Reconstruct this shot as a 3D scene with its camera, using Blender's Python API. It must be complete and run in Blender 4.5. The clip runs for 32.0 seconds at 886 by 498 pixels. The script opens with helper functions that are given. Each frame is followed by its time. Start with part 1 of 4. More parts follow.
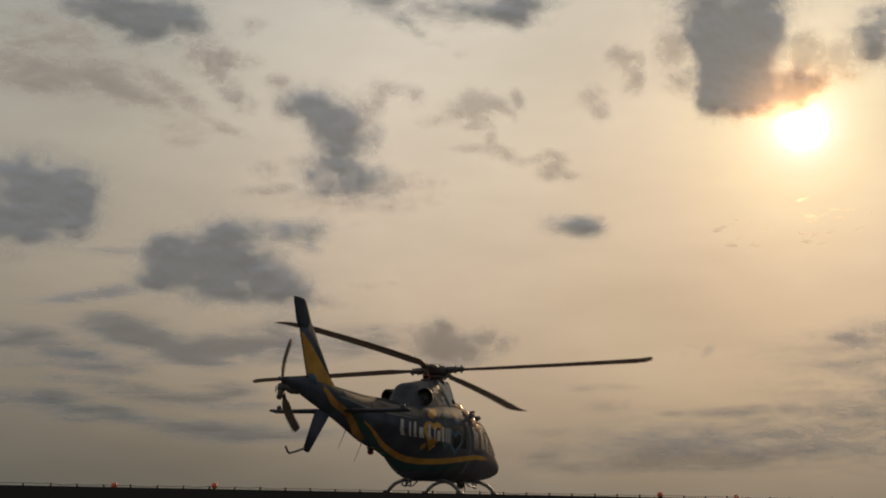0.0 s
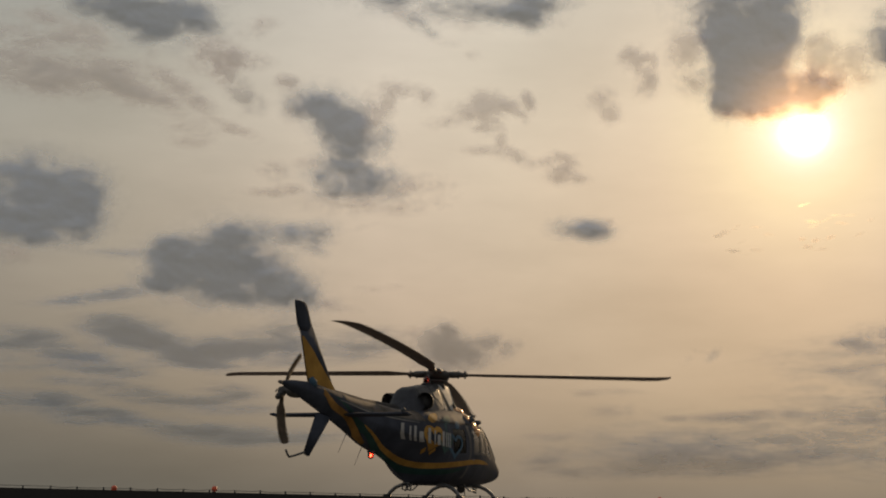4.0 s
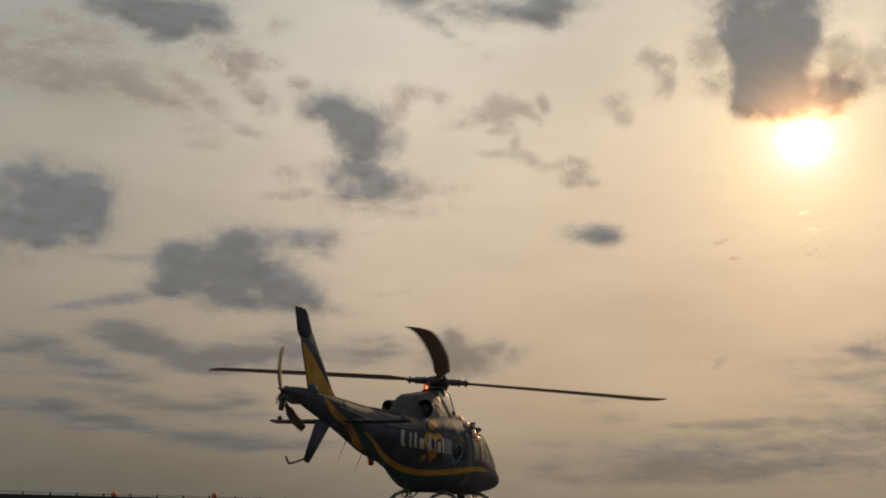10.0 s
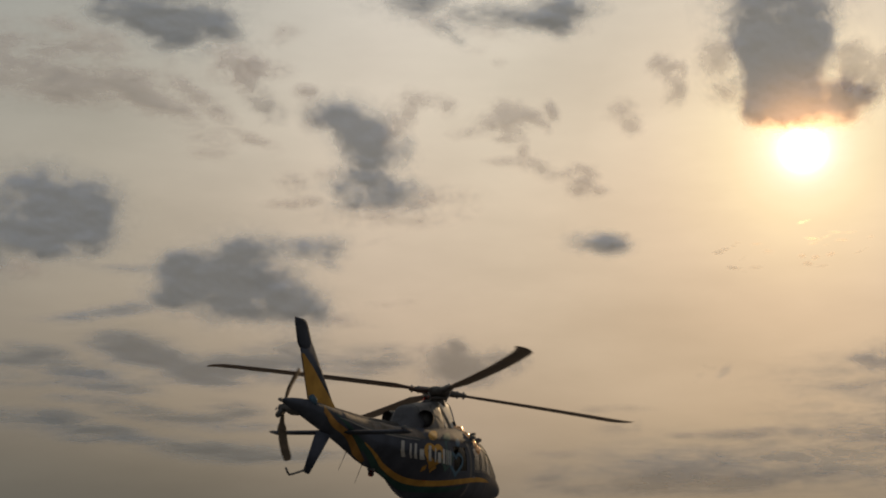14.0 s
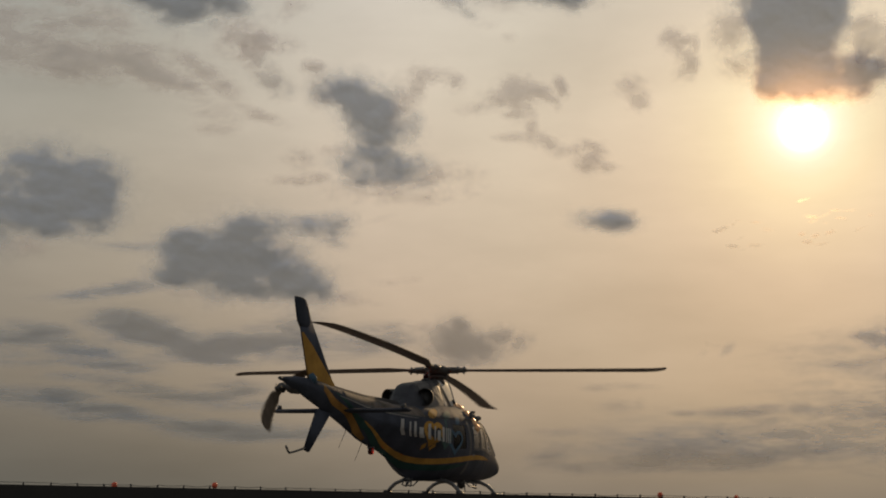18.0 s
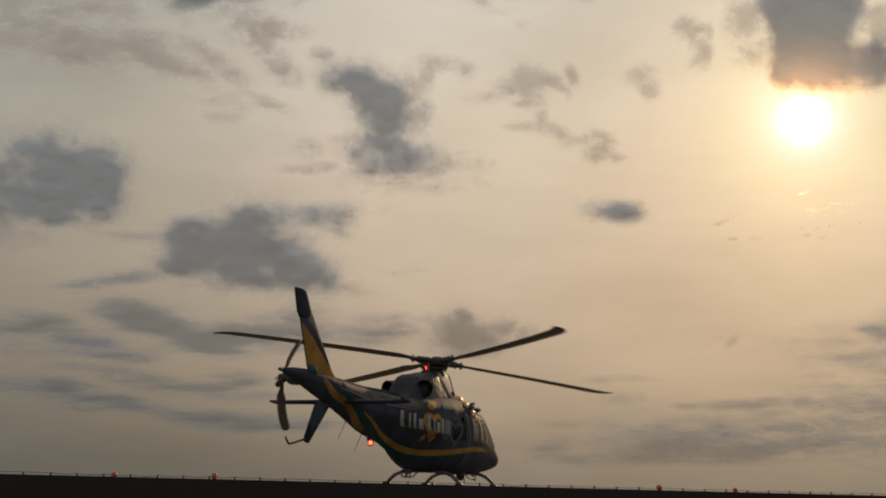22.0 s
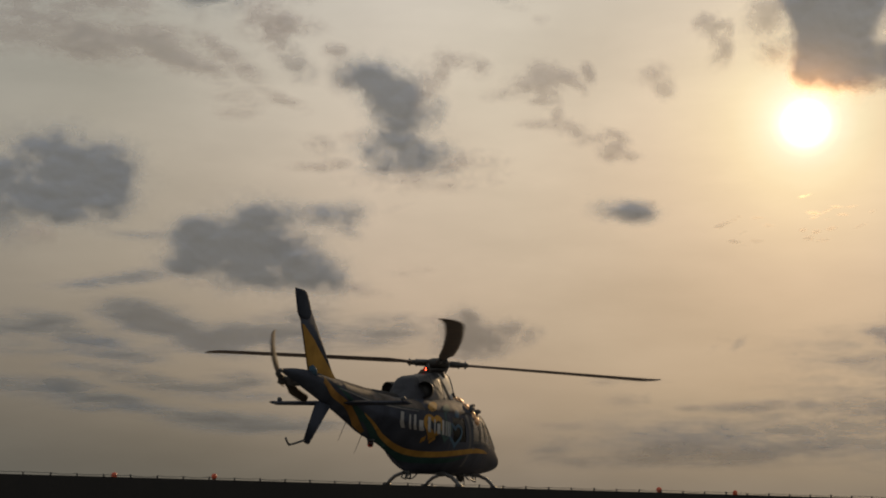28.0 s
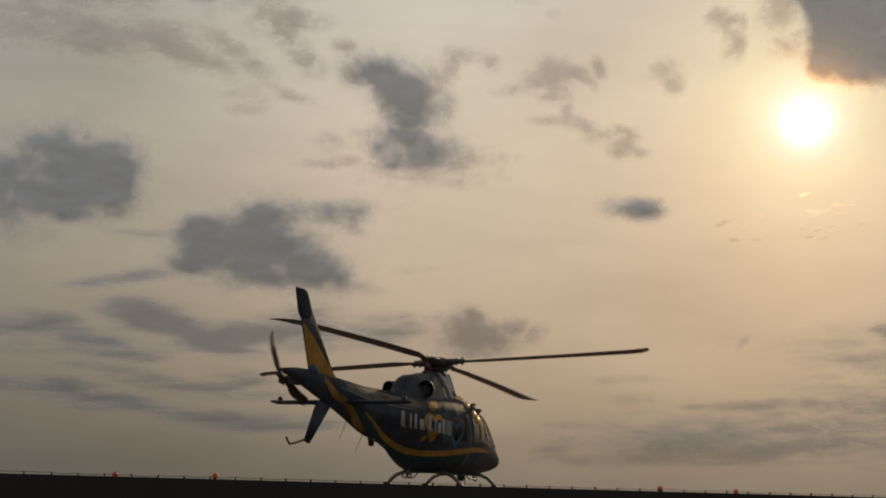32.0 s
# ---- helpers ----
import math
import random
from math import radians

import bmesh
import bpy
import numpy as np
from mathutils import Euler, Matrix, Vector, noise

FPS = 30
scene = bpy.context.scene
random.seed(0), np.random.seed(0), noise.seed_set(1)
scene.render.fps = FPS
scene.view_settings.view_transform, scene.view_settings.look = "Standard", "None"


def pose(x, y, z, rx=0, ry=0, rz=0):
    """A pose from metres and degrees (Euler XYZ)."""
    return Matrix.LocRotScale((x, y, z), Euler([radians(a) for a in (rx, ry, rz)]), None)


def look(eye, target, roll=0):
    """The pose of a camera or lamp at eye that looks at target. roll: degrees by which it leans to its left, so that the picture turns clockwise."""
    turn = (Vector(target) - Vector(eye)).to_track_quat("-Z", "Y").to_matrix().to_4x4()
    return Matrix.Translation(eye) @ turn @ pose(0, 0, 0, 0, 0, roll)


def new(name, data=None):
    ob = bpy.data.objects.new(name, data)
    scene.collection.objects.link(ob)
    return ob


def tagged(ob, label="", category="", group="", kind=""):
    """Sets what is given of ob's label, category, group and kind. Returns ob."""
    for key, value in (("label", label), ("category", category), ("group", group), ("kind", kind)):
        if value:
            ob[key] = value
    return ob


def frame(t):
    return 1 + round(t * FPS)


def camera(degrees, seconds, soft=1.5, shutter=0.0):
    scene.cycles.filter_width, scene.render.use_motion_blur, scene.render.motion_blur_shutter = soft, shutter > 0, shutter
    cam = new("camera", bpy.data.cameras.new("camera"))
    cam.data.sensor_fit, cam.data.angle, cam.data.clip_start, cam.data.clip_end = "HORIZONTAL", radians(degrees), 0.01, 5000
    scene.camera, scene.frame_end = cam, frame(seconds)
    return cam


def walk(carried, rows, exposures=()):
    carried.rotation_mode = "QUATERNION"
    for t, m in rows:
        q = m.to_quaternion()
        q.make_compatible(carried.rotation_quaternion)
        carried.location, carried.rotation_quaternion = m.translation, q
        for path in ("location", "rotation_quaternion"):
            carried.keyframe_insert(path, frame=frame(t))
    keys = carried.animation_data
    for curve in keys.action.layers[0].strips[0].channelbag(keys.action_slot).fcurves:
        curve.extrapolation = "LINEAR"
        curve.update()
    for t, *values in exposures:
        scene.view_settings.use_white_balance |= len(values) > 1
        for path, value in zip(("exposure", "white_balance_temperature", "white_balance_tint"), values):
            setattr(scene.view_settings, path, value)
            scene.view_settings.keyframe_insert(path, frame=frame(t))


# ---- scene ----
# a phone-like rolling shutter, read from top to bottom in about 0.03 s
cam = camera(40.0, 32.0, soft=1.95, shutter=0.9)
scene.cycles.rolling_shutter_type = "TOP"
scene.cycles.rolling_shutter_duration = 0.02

EYE = Vector((-26.164, -11.426, -0.006))


def heading(turn, tilt):
    """The level turn (degrees from +x towards +y) and the tilt upwards, as a unit vector."""
    a, b = radians(turn), radians(tilt)
    return Vector((math.cos(b) * math.cos(a), math.cos(b) * math.sin(a), math.sin(b)))


# seconds, turn, tilt, lean
HELD = [
    (0, 23.389, 11.574, 1.038), (0.5, 23.385, 11.618, 0.989), (1, 23.385, 11.619, 1.000), (1.5, 23.380, 11.572, 0.970),
    (2, 23.395, 11.474, 1.103), (2.5, 23.376, 11.373, 0.977), (3, 23.394, 11.544, 1.127), (3.5, 23.444, 11.799, 1.255),
    (5.5, 23.435, 11.608, 1.318), (6, 23.487, 11.691, 1.393), (6.5, 23.456, 11.617, 1.329), (7, 23.443, 11.662, 1.226),
    (7.5, 23.476, 11.648, 1.326), (8, 23.480, 11.701, 1.383), (8.5, 23.538, 11.856, 1.654), (9, 23.537, 12.077, 1.582),
    (9.5, 23.498, 12.111, 1.525), (10, 23.478, 12.089, 1.393), (10.5, 23.446, 12.096, 1.191), (11, 23.493, 12.198, 1.313),
    (11.5, 23.492, 12.201, 1.299), (12, 23.490, 12.260, 1.187), (12.5, 23.500, 12.426, 1.263), (13, 23.536, 12.556, 1.406),
    (13.5, 23.539, 12.636, 1.404), (14, 23.468, 12.581, 1.206), (14.5, 23.446, 12.357, 1.233), (16.5, 23.457, 12.043, 1.290),
    (17, 23.504, 11.933, 1.416), (17.5, 23.475, 11.820, 1.352), (18, 23.420, 11.578, 1.125), (18.5, 23.305, 11.376, 0.778),
    (19, 23.311, 11.341, 0.825), (19.5, 23.381, 11.436, 1.068), (20, 23.283, 11.338, 0.884), (20.5, 23.355, 11.269, 1.122),
    (21, 23.362, 11.200, 1.221), (21.5, 23.391, 11.145, 1.230), (22, 23.423, 11.187, 1.368), (22.5, 23.405, 11.184, 1.309),
    (23, 23.423, 11.226, 1.365), (23.5, 23.370, 11.204, 1.183), (24, 23.384, 11.278, 1.207), (24.5, 23.403, 11.265, 1.249),
    (25, 23.425, 11.306, 1.363), (25.5, 23.407, 11.235, 1.154), (27.5, 23.433, 11.421, 1.388), (28, 23.463, 11.255, 1.586),
    (28.5, 23.472, 11.316, 1.442), (29, 23.458, 11.464, 1.368), (29.5, 23.433, 11.622, 1.240), (30, 23.380, 11.379, 0.984),
    (30.5, 23.365, 11.118, 1.062), (31, 23.355, 10.898, 1.031), (31.5, 23.378, 10.921, 1.158), (32, 23.484, 11.205, 1.512)
]
walk(cam, [(t, look(EYE, EYE + heading(a, b), c)) for t, a, b, c in HELD], [(0, 0.05), (12, 0.07), (18, 0.03), (24, 0.04), (25, -0.01), (29, -0.03), (32, -0.04)])

# ---- world and sun ----
SUN = heading(6.37, 16.87)


def build_world():
    world = bpy.data.worlds.new("hazy_evening_sky")
    scene.world = world
    world.use_nodes = True
    nt = world.node_tree
    nt.nodes.clear()
    N = nt.nodes.new
    L = nt.links.new
    sky = N("ShaderNodeTexSky")
    sky.sky_type, sky.sun_disc = "NISHITA", False
    sky.sun_elevation, sky.sun_rotation = radians(16.87), radians(90 - 6.37)
    sky.dust_density, sky.air_density = 4.0, 1.5
    clear = N("ShaderNodeBackground")
    clear.inputs[1].default_value = 0.05
    L(sky.outputs[0], clear.inputs[0])
    # the haze: brightest round the sun, fading with the angle to 45 degrees, and dimmer towards the horizon
    co = N("ShaderNodeTexCoord")
    unit = N("ShaderNodeVectorMath")
    unit.operation = "NORMALIZE"
    L(co.outputs["Generated"], unit.inputs[0])
    dot = N("ShaderNodeVectorMath")
    dot.operation = "DOT_PRODUCT"
    dot.inputs[1].default_value = SUN
    L(unit.outputs[0], dot.inputs[0])
    arc = N("ShaderNodeMath")
    arc.operation, arc.use_clamp = "ARCCOSINE", False
    L(dot.outputs["Value"], arc.inputs[0])
    part_of = N("ShaderNodeMath")
    part_of.operation = "DIVIDE"
    part_of.inputs[1].default_value = math.pi
    L(arc.outputs[0], part_of.inputs[0])
    root = N("ShaderNodeMath")
    root.operation = "SQRT"
    L(part_of.outputs[0], root.inputs[0])
    ramp = N("ShaderNodeValToRGB")
    L(root.outputs[0], ramp.inputs[0])
    # the last two stops are raised: unseen fill added for the shaded sides
    stops = [(0.0, (8, 7.4, 6.0)), (0.48, (5.5, 5.0, 3.9)), (0.86, (2.2, 2.0, 1.45)), (1.18, (1.36, 1.22, 0.91)), (1.6, (1.10, 0.96, 0.70)), (2.3, (0.985, 0.845, 0.56)), (3.2, (0.92, 0.74, 0.48)), (4.6, (0.81, 0.642, 0.44)), (7.0, (0.70, 0.558, 0.413)),
             (10, (0.628, 0.515, 0.394)), (14, (0.677, 0.572, 0.447)), (20, (0.676, 0.572, 0.458)), (26, (0.54, 0.471, 0.382)), (32, (0.425, 0.384, 0.316)), (45, (0.306, 0.298, 0.268)), (90, (0.37, 0.365, 0.365)), (180, (0.38, 0.38, 0.385))]
    el = ramp.color_ramp.elements
    while len(el) < len(stops):
        el.new(0.5)
    for e, (deg, col) in zip(el, stops):
        e.position = math.sqrt(deg / 180)
        e.color = (*col, 1)
    split = N("ShaderNodeSeparateXYZ")
    L(unit.outputs[0], split.inputs[0])
    low = N("ShaderNodeValToRGB")
    L(split.outputs[2], low.inputs[0])
    stops = [(0.0, (0.365, 0.36, 0.345)), (0.035, (0.435, 0.418, 0.393)), (0.09, (0.622, 0.568, 0.522)), (0.16, (0.81, 0.75, 0.70)), (0.25, (0.965, 0.94, 0.91)), (0.32, (0.957, 0.982, 0.99)), (0.41, (0.95, 1.028, 1.105)), (1.0, (0.9, 0.95, 1.0))]
    el = low.color_ramp.elements
    while len(el) < len(stops):
        el.new(0.5)
    for e, (z, col) in zip(el, stops):
        e.position = z
        e.color = (*col, 1)
    # thin high streaks in the haze
    streak = N("ShaderNodeMapping")
    streak.inputs["Scale"].default_value = (2.2, 2.2, 7.0)
    L(unit.outputs[0], streak.inputs[0])
    veil = N("ShaderNodeTexNoise")
    veil.inputs["Scale"].default_value, veil.inputs["Detail"].default_value, veil.inputs["Roughness"].default_value = 2.2, 6, 0.55
    L(streak.outputs[0], veil.inputs["Vector"])
    soft_veil = N("ShaderNodeMapRange")
    soft_veil.inputs[1].default_value, soft_veil.inputs[2].default_value, soft_veil.inputs[3].default_value, soft_veil.inputs[4].default_value = 0.3, 0.7, 0.905, 1.09
    L(veil.outputs[0], soft_veil.inputs[0])
    mul = N("ShaderNodeMix")
    mul.data_type, mul.blend_type = "RGBA", "MULTIPLY"
    mul.inputs[0].default_value = 1
    L(ramp.outputs[0], mul.inputs[6]), L(low.outputs[0], mul.inputs[7])
    haze = N("ShaderNodeBackground")
    L(mul.outputs[2], haze.inputs[0])
    gain = N("ShaderNodeMath")
    gain.operation = "MULTIPLY"
    gain.inputs[1].default_value = 0.975
    L(soft_veil.outputs[0], gain.inputs[0])
    L(gain.outputs[0], haze.inputs[1])
    both = N("ShaderNodeMixShader")
    both.inputs[0].default_value = 0.96
    L(clear.outputs[0], both.inputs[1]), L(haze.outputs[0], both.inputs[2])
    out = N("ShaderNodeOutputWorld")
    L(both.outputs[0], out.inputs[0])


build_world()
sun = new("sun", bpy.data.lights.new("sun", "SUN"))
sun.data.energy, sun.data.angle, sun.data.color = 1.65, radians(1.2), (1.0, 0.69, 0.38)
sun.matrix_basis = look(SUN * 200, (0, 0, 0))


# ---- materials ----
def surface(name, base, rough=0.5, metal=0.0, spot=0.25, size=3.0, bump=0.0, coat=0.0, fine=40.0, shine=0.5, ior=1.5, wave=0.0):
    """A procedural surface: a base colour with stains at one scale and grain at another, uneven gloss and fine relief."""
    m = bpy.data.materials.new(name)
    m.use_nodes = True
    nt = m.node_tree
    N, L = nt.nodes.new, nt.links.new
    b = nt.nodes["Principled BSDF"]
    co = N("ShaderNodeTexCoord")
    big, small = N("ShaderNodeTexNoise"), N("ShaderNodeTexNoise")
    big.inputs["Scale"].default_value, big.inputs["Detail"].default_value = size, 5
    small.inputs["Scale"].default_value, small.inputs["Detail"].default_value = fine, 3
    L(co.outputs["Object"], big.inputs["Vector"]), L(co.outputs["Object"], small.inputs["Vector"])
    mix = N("ShaderNodeMath")
    mix.operation = "MULTIPLY_ADD"
    mix.inputs[1].default_value = 0.35
    L(small.outputs[0], mix.inputs[0]), L(big.outputs[0], mix.inputs[2])
    span = N("ShaderNodeMapRange")
    span.inputs[1].default_value, span.inputs[2].default_value, span.inputs[3].default_value, span.inputs[4].default_value = 0.4, 0.95, 1 - spot, 1 + spot
    L(mix.outputs[0], span.inputs[0])
    tint = N("ShaderNodeVectorMath")
    tint.operation = "SCALE"
    tint.inputs[0].default_value = base
    L(span.outputs[0], tint.inputs["Scale"])
    L(tint.outputs[0], b.inputs["Base Color"])
    gloss = N("ShaderNodeMapRange")
    gloss.inputs[3].default_value, gloss.inputs[4].default_value = max(0.03, rough - 0.12), min(1, rough + 0.12)
    L(mix.outputs[0], gloss.inputs[0])
    L(gloss.outputs[0], b.inputs["Roughness"])
    b.inputs["Metallic"].default_value = metal
    b.inputs["Specular IOR Level"].default_value = shine
    b.inputs["IOR"].default_value = ior
    b.inputs["Coat Weight"].default_value = coat
    b.inputs["Coat Roughness"].default_value = 0.12
    if wave:
        # panels that are not quite flat
        sheet, bp = N("ShaderNodeTexNoise"), N("ShaderNodeBump")
        sheet.inputs["Scale"].default_value, sheet.inputs["Detail"].default_value = 4.5, 3
        bp.inputs["Strength"].default_value, bp.inputs["Distance"].default_value = wave, 0.05
        L(co.outputs["Object"], sheet.inputs["Vector"])
        L(sheet.outputs[0], bp.inputs["Height"])
        L(bp.outputs[0], b.inputs["Normal"])
    if bump:
        bp = N("ShaderNodeBump")
        bp.inputs["Strength"].default_value, bp.inputs["Distance"].default_value = bump, 0.01
        L(small.outputs[0], bp.inputs["Height"])
        L(bp.outputs[0], b.inputs["Normal"])
    return m


NAVY = surface("dark_navy_paint", (0.043, 0.046, 0.058), 0.62, spot=0.5, size=1.6, ior=1.13, wave=0.28)
# close to the navy in tone, only rougher
MATT = surface("matt_navy_paint", (0.041, 0.045, 0.058), 0.68, spot=0.5, size=2.2, ior=1.11, wave=0.5)
COWL = surface("grey_cowling_paint", (0.042, 0.042, 0.047), 0.42, spot=0.5, ior=1.22, wave=0.35)
GREY = surface("grey_paint", (0.044, 0.042, 0.042), 0.7, spot=0.4, ior=1.10)
YELLOW = surface("yellow_paint", (0.33, 0.18, 0.042), 0.6, spot=0.35, ior=1.12)
GREEN = surface("green_paint", (0.026, 0.056, 0.048), 0.6, spot=0.3, ior=1.12)
BLUE = surface("blue_paint", (0.055, 0.095, 0.13), 0.6, spot=0.25, ior=1.12)
WHITE = surface("white_paint", (0.29, 0.28, 0.265), 0.5, spot=0.1)
# the yellow darkened in its colour, for the shade where the boom faces down
BAND = surface("shaded_yellow_paint", (0.24, 0.125, 0.035), 0.62, spot=0.6, size=2.0, ior=1.12)
TEAL = surface("faded_teal_paint", (0.055, 0.092, 0.082), 0.6, spot=0.3, ior=1.12)
BLACK = surface("black_rubber", (0.045, 0.044, 0.043), 0.6, spot=0.3)
SOOT = surface("sooty_steel", (0.050, 0.045, 0.040), 0.65, 0.2, spot=0.4, size=8)
STEEL = surface("dull_steel", (0.15, 0.145, 0.14), 0.5, 0.6, spot=0.2, size=10)
ROTOR = surface("rotor_blade_composite", (0.115, 0.082, 0.062), 0.66, spot=0.35, size=4)
TAILROTOR = surface("worn_tail_blade", (0.085, 0.064, 0.045), 0.68, spot=0.5, size=6, ior=1.25)
SEAT = surface("dark_seat_cloth", (0.03, 0.03, 0.035), 0.85, spot=0.3, fine=150, bump=0.2)
# the deck top is out of view; made pale to bounce light upwards
DECK = surface("bounce_pale_concrete", (0.22, 0.205, 0.185), 0.8, spot=0.35, size=0.6, fine=30, bump=0.4)
# near-black base: the shade of the backlit wall is put into its colour
WALL = surface("silhouette_black_parapet", (0.020, 0.017, 0.014), 0.9, spot=0.4, size=0.8, fine=25, bump=0.3)
# also unseen, and raised in tone to lift dark undersides
GRASS = surface("bounce_pale_ground", (0.17, 0.155, 0.11), 0.95, spot=0.4, size=0.05, fine=2.0, bump=0.3)
# besides the stains, its lighter tone stands for sky light on the boom
STAIN_LIT = surface("stained_and_lit_grey_paint", (0.10, 0.082, 0.068), 0.62, spot=0.7, size=3.5, ior=1.14)
WIRE = surface("black_wire", (0.02, 0.02, 0.02), 0.6)


def glass(name, tint, ior=1.5):
    m = bpy.data.materials.new(name)
    m.use_nodes = True
    nt = m.node_tree
    N, L = nt.nodes.new, nt.links.new
    nt.nodes.remove(nt.nodes["Principled BSDF"])
    clear, shine, mix, edge = N("ShaderNodeBsdfTransparent"), N("ShaderNodeBsdfGlossy"), N("ShaderNodeMixShader"), N("ShaderNodeFresnel")
    clear.inputs[0].default_value = (*tint, 1)
    shine.inputs["Roughness"].default_value = 0.04
    edge.inputs[0].default_value = ior
    L(edge.outputs[0], mix.inputs[0]), L(clear.outputs[0], mix.inputs[1]), L(shine.outputs[0], mix.inputs[2])
    L(mix.outputs[0], nt.nodes["Material Output"].inputs[0])
    return m


PANE = glass("tinted_acrylic", (0.72, 0.73, 0.72))
DARKPANE = glass("dark_tinted_acrylic", (0.16, 0.16, 0.16), 1.15)
# the pale tone puts the sky's brightness at the intake into the colour
PALE = surface("sky_bright_panel", (0.36, 0.34, 0.31), 0.6, 0.0, spot=0.35, size=9)


def lens(name, tint):
    """Ribbed coloured glass: lets light through and spreads some of it."""
    m = glass(name, tint, 1.4)
    nt = m.node_tree
    N, L = nt.nodes.new, nt.links.new
    clear = [n for n in nt.nodes if n.type == "BSDF_TRANSPARENT"][0]
    after = clear.outputs[0].links[0].to_socket
    spread, mix = N("ShaderNodeBsdfTranslucent"), N("ShaderNodeMixShader")
    spread.inputs[0].default_value = (0.9, 0.10, 0.05, 1)
    mix.inputs[0].default_value = 0.04
    L(clear.outputs[0], mix.inputs[1]), L(spread.outputs[0], mix.inputs[2]), L(mix.outputs[0], after)
    return m


REDGLASS = lens("red_lens", (0.5, 0.10, 0.06))
MESH = glass("fine_intake_mesh", (0.90, 0.88, 0.85), 1.2)
# for the glint domes; the orange of the glint is in this colour
GLINT = surface("warm_glint_metal", (0.62, 0.37, 0.20), 0.24, 1.0, spot=0.1)


def lit(name, col, power):
    m = bpy.data.materials.new(name)
    m.use_nodes = True
    b = m.node_tree.nodes["Principled BSDF"]
    b.inputs["Base Color"].default_value = (*col, 1)
    b.inputs["Emission Color"].default_value = (*col, 1)
    b.inputs["Emission Strength"].default_value = power
    return m


FLASH = lit("beacon_filament", (1.0, 0.40, 0.26), 14.0)
# the faint emission stands for sky light coming through the globe
AMBER = lit("orange_red_globe", (0.52, 0.07, 0.02), 0.03)


def cloud_material(name, thin, full, most, tint, size=0.30, torn=1.0, onward_share=0.010):
    """Vapour: a scattering sheet, ragged and see-through where its density falls, that lets more light through where it is thin."""
    m = bpy.data.materials.new(name)
    m.use_nodes = True
    nt = m.node_tree
    N, L = nt.nodes.new, nt.links.new
    nt.nodes.remove(nt.nodes["Principled BSDF"])

    def span(source, a, b, c, d, smooth=False):
        n = N("ShaderNodeMapRange")
        n.interpolation_type = "SMOOTHSTEP" if smooth else "LINEAR"
        for k, v in zip((1, 2, 3, 4), (a, b, c, d)):
            n.inputs[k].default_value = v
        L(source, n.inputs[0])
        return n.outputs[0]

    def maths(kind, a, b):
        n = N("ShaderNodeMath")
        n.operation = kind
        for k, v in enumerate((a, b)):
            if isinstance(v, float):
                n.inputs[k].default_value = v
            else:
                L(v, n.inputs[k])
        return n.outputs[0]

    place, dens = N("ShaderNodeAttribute"), N("ShaderNodeAttribute")
    place.attribute_name, dens.attribute_name = "sheet_place", "vapour_amount"
    amount = dens.outputs["Fac"]
    # the vapour is stirred, then torn at several scales
    swirl = N("ShaderNodeTexNoise")
    swirl.inputs["Scale"].default_value, swirl.inputs["Detail"].default_value = 0.45, 3
    L(place.outputs["Vector"], swirl.inputs["Vector"])
    push = N("ShaderNodeVectorMath")
    push.operation = "MULTIPLY_ADD"
    push.inputs[1].default_value = (1.5, 1.5, 1.5)
    L(swirl.outputs["Color"], push.inputs[0]), L(place.outputs["Vector"], push.inputs[2])
    ragged = N("ShaderNodeTexNoise")
    ragged.inputs["Scale"].default_value, ragged.inputs["Detail"].default_value, ragged.inputs["Roughness"].default_value = size, 8, 0.64
    L(push.outputs[0], ragged.inputs["Vector"])
    tear = maths("MULTIPLY", span(ragged.outputs[0], 0.0, 1.0, -torn, torn), span(amount, 0.0, 0.8, 0.12, 1.0))
    total = maths("ADD", amount, tear)
    cover = maths("MULTIPLY", span(total, thin, full, 0.0, most, True), span(amount, 0.03, 0.22, 0.0, 1.0, True))
    front, back, body, whole, none = N("ShaderNodeBsdfDiffuse"), N("ShaderNodeBsdfTranslucent"), N("ShaderNodeMixShader"), N("ShaderNodeMixShader"), N("ShaderNodeBsdfTransparent")
    front.inputs[0].default_value = back.inputs[0].default_value = (*tint, 1)
    L(span(total, 0.3, 1.3, 0.42, 0.14), body.inputs[0]), L(front.outputs[0], body.inputs[1]), L(back.outputs[0], body.inputs[2])
    # thin vapour throws a little of the light straight on, so that its edges glow round the sun
    onward, bright = N("ShaderNodeBsdfRefraction"), N("ShaderNodeMixShader")
    # orange in its colour, with a fixed normal, in place of the sun's glare
    onward.inputs[0].default_value = (1.0, 0.66, 0.38, 1)
    onward.inputs["Roughness"].default_value, onward.inputs["IOR"].default_value = 0.6, 1.1
    facing = N("ShaderNodeCombineXYZ")
    for k in range(3):
        facing.inputs[k].default_value = -SUN[k]
    L(facing.outputs[0], onward.inputs["Normal"])
    L(span(total, 0.4, 1.4, onward_share, onward_share * 0.25), bright.inputs[0])
    L(body.outputs[0], bright.inputs[1]), L(onward.outputs[0], bright.inputs[2])
    L(cover, whole.inputs[0]), L(none.outputs[0], whole.inputs[1]), L(bright.outputs[0], whole.inputs[2])
    L(whole.outputs[0], nt.nodes["Material Output"].inputs[0])
    return m


VAPOUR = cloud_material("cloud_vapour", 0.06, 1.36, 0.90, (0.60, 0.71, 0.89), 0.40, 1.1)
# the next three hold the dimness and haze of low clouds in their tint
VEIL = cloud_material("dim_tinted_low_vapour", 0.04, 1.10, 0.64, (0.40, 0.51, 0.70), 0.40, 1.05, 0.001)
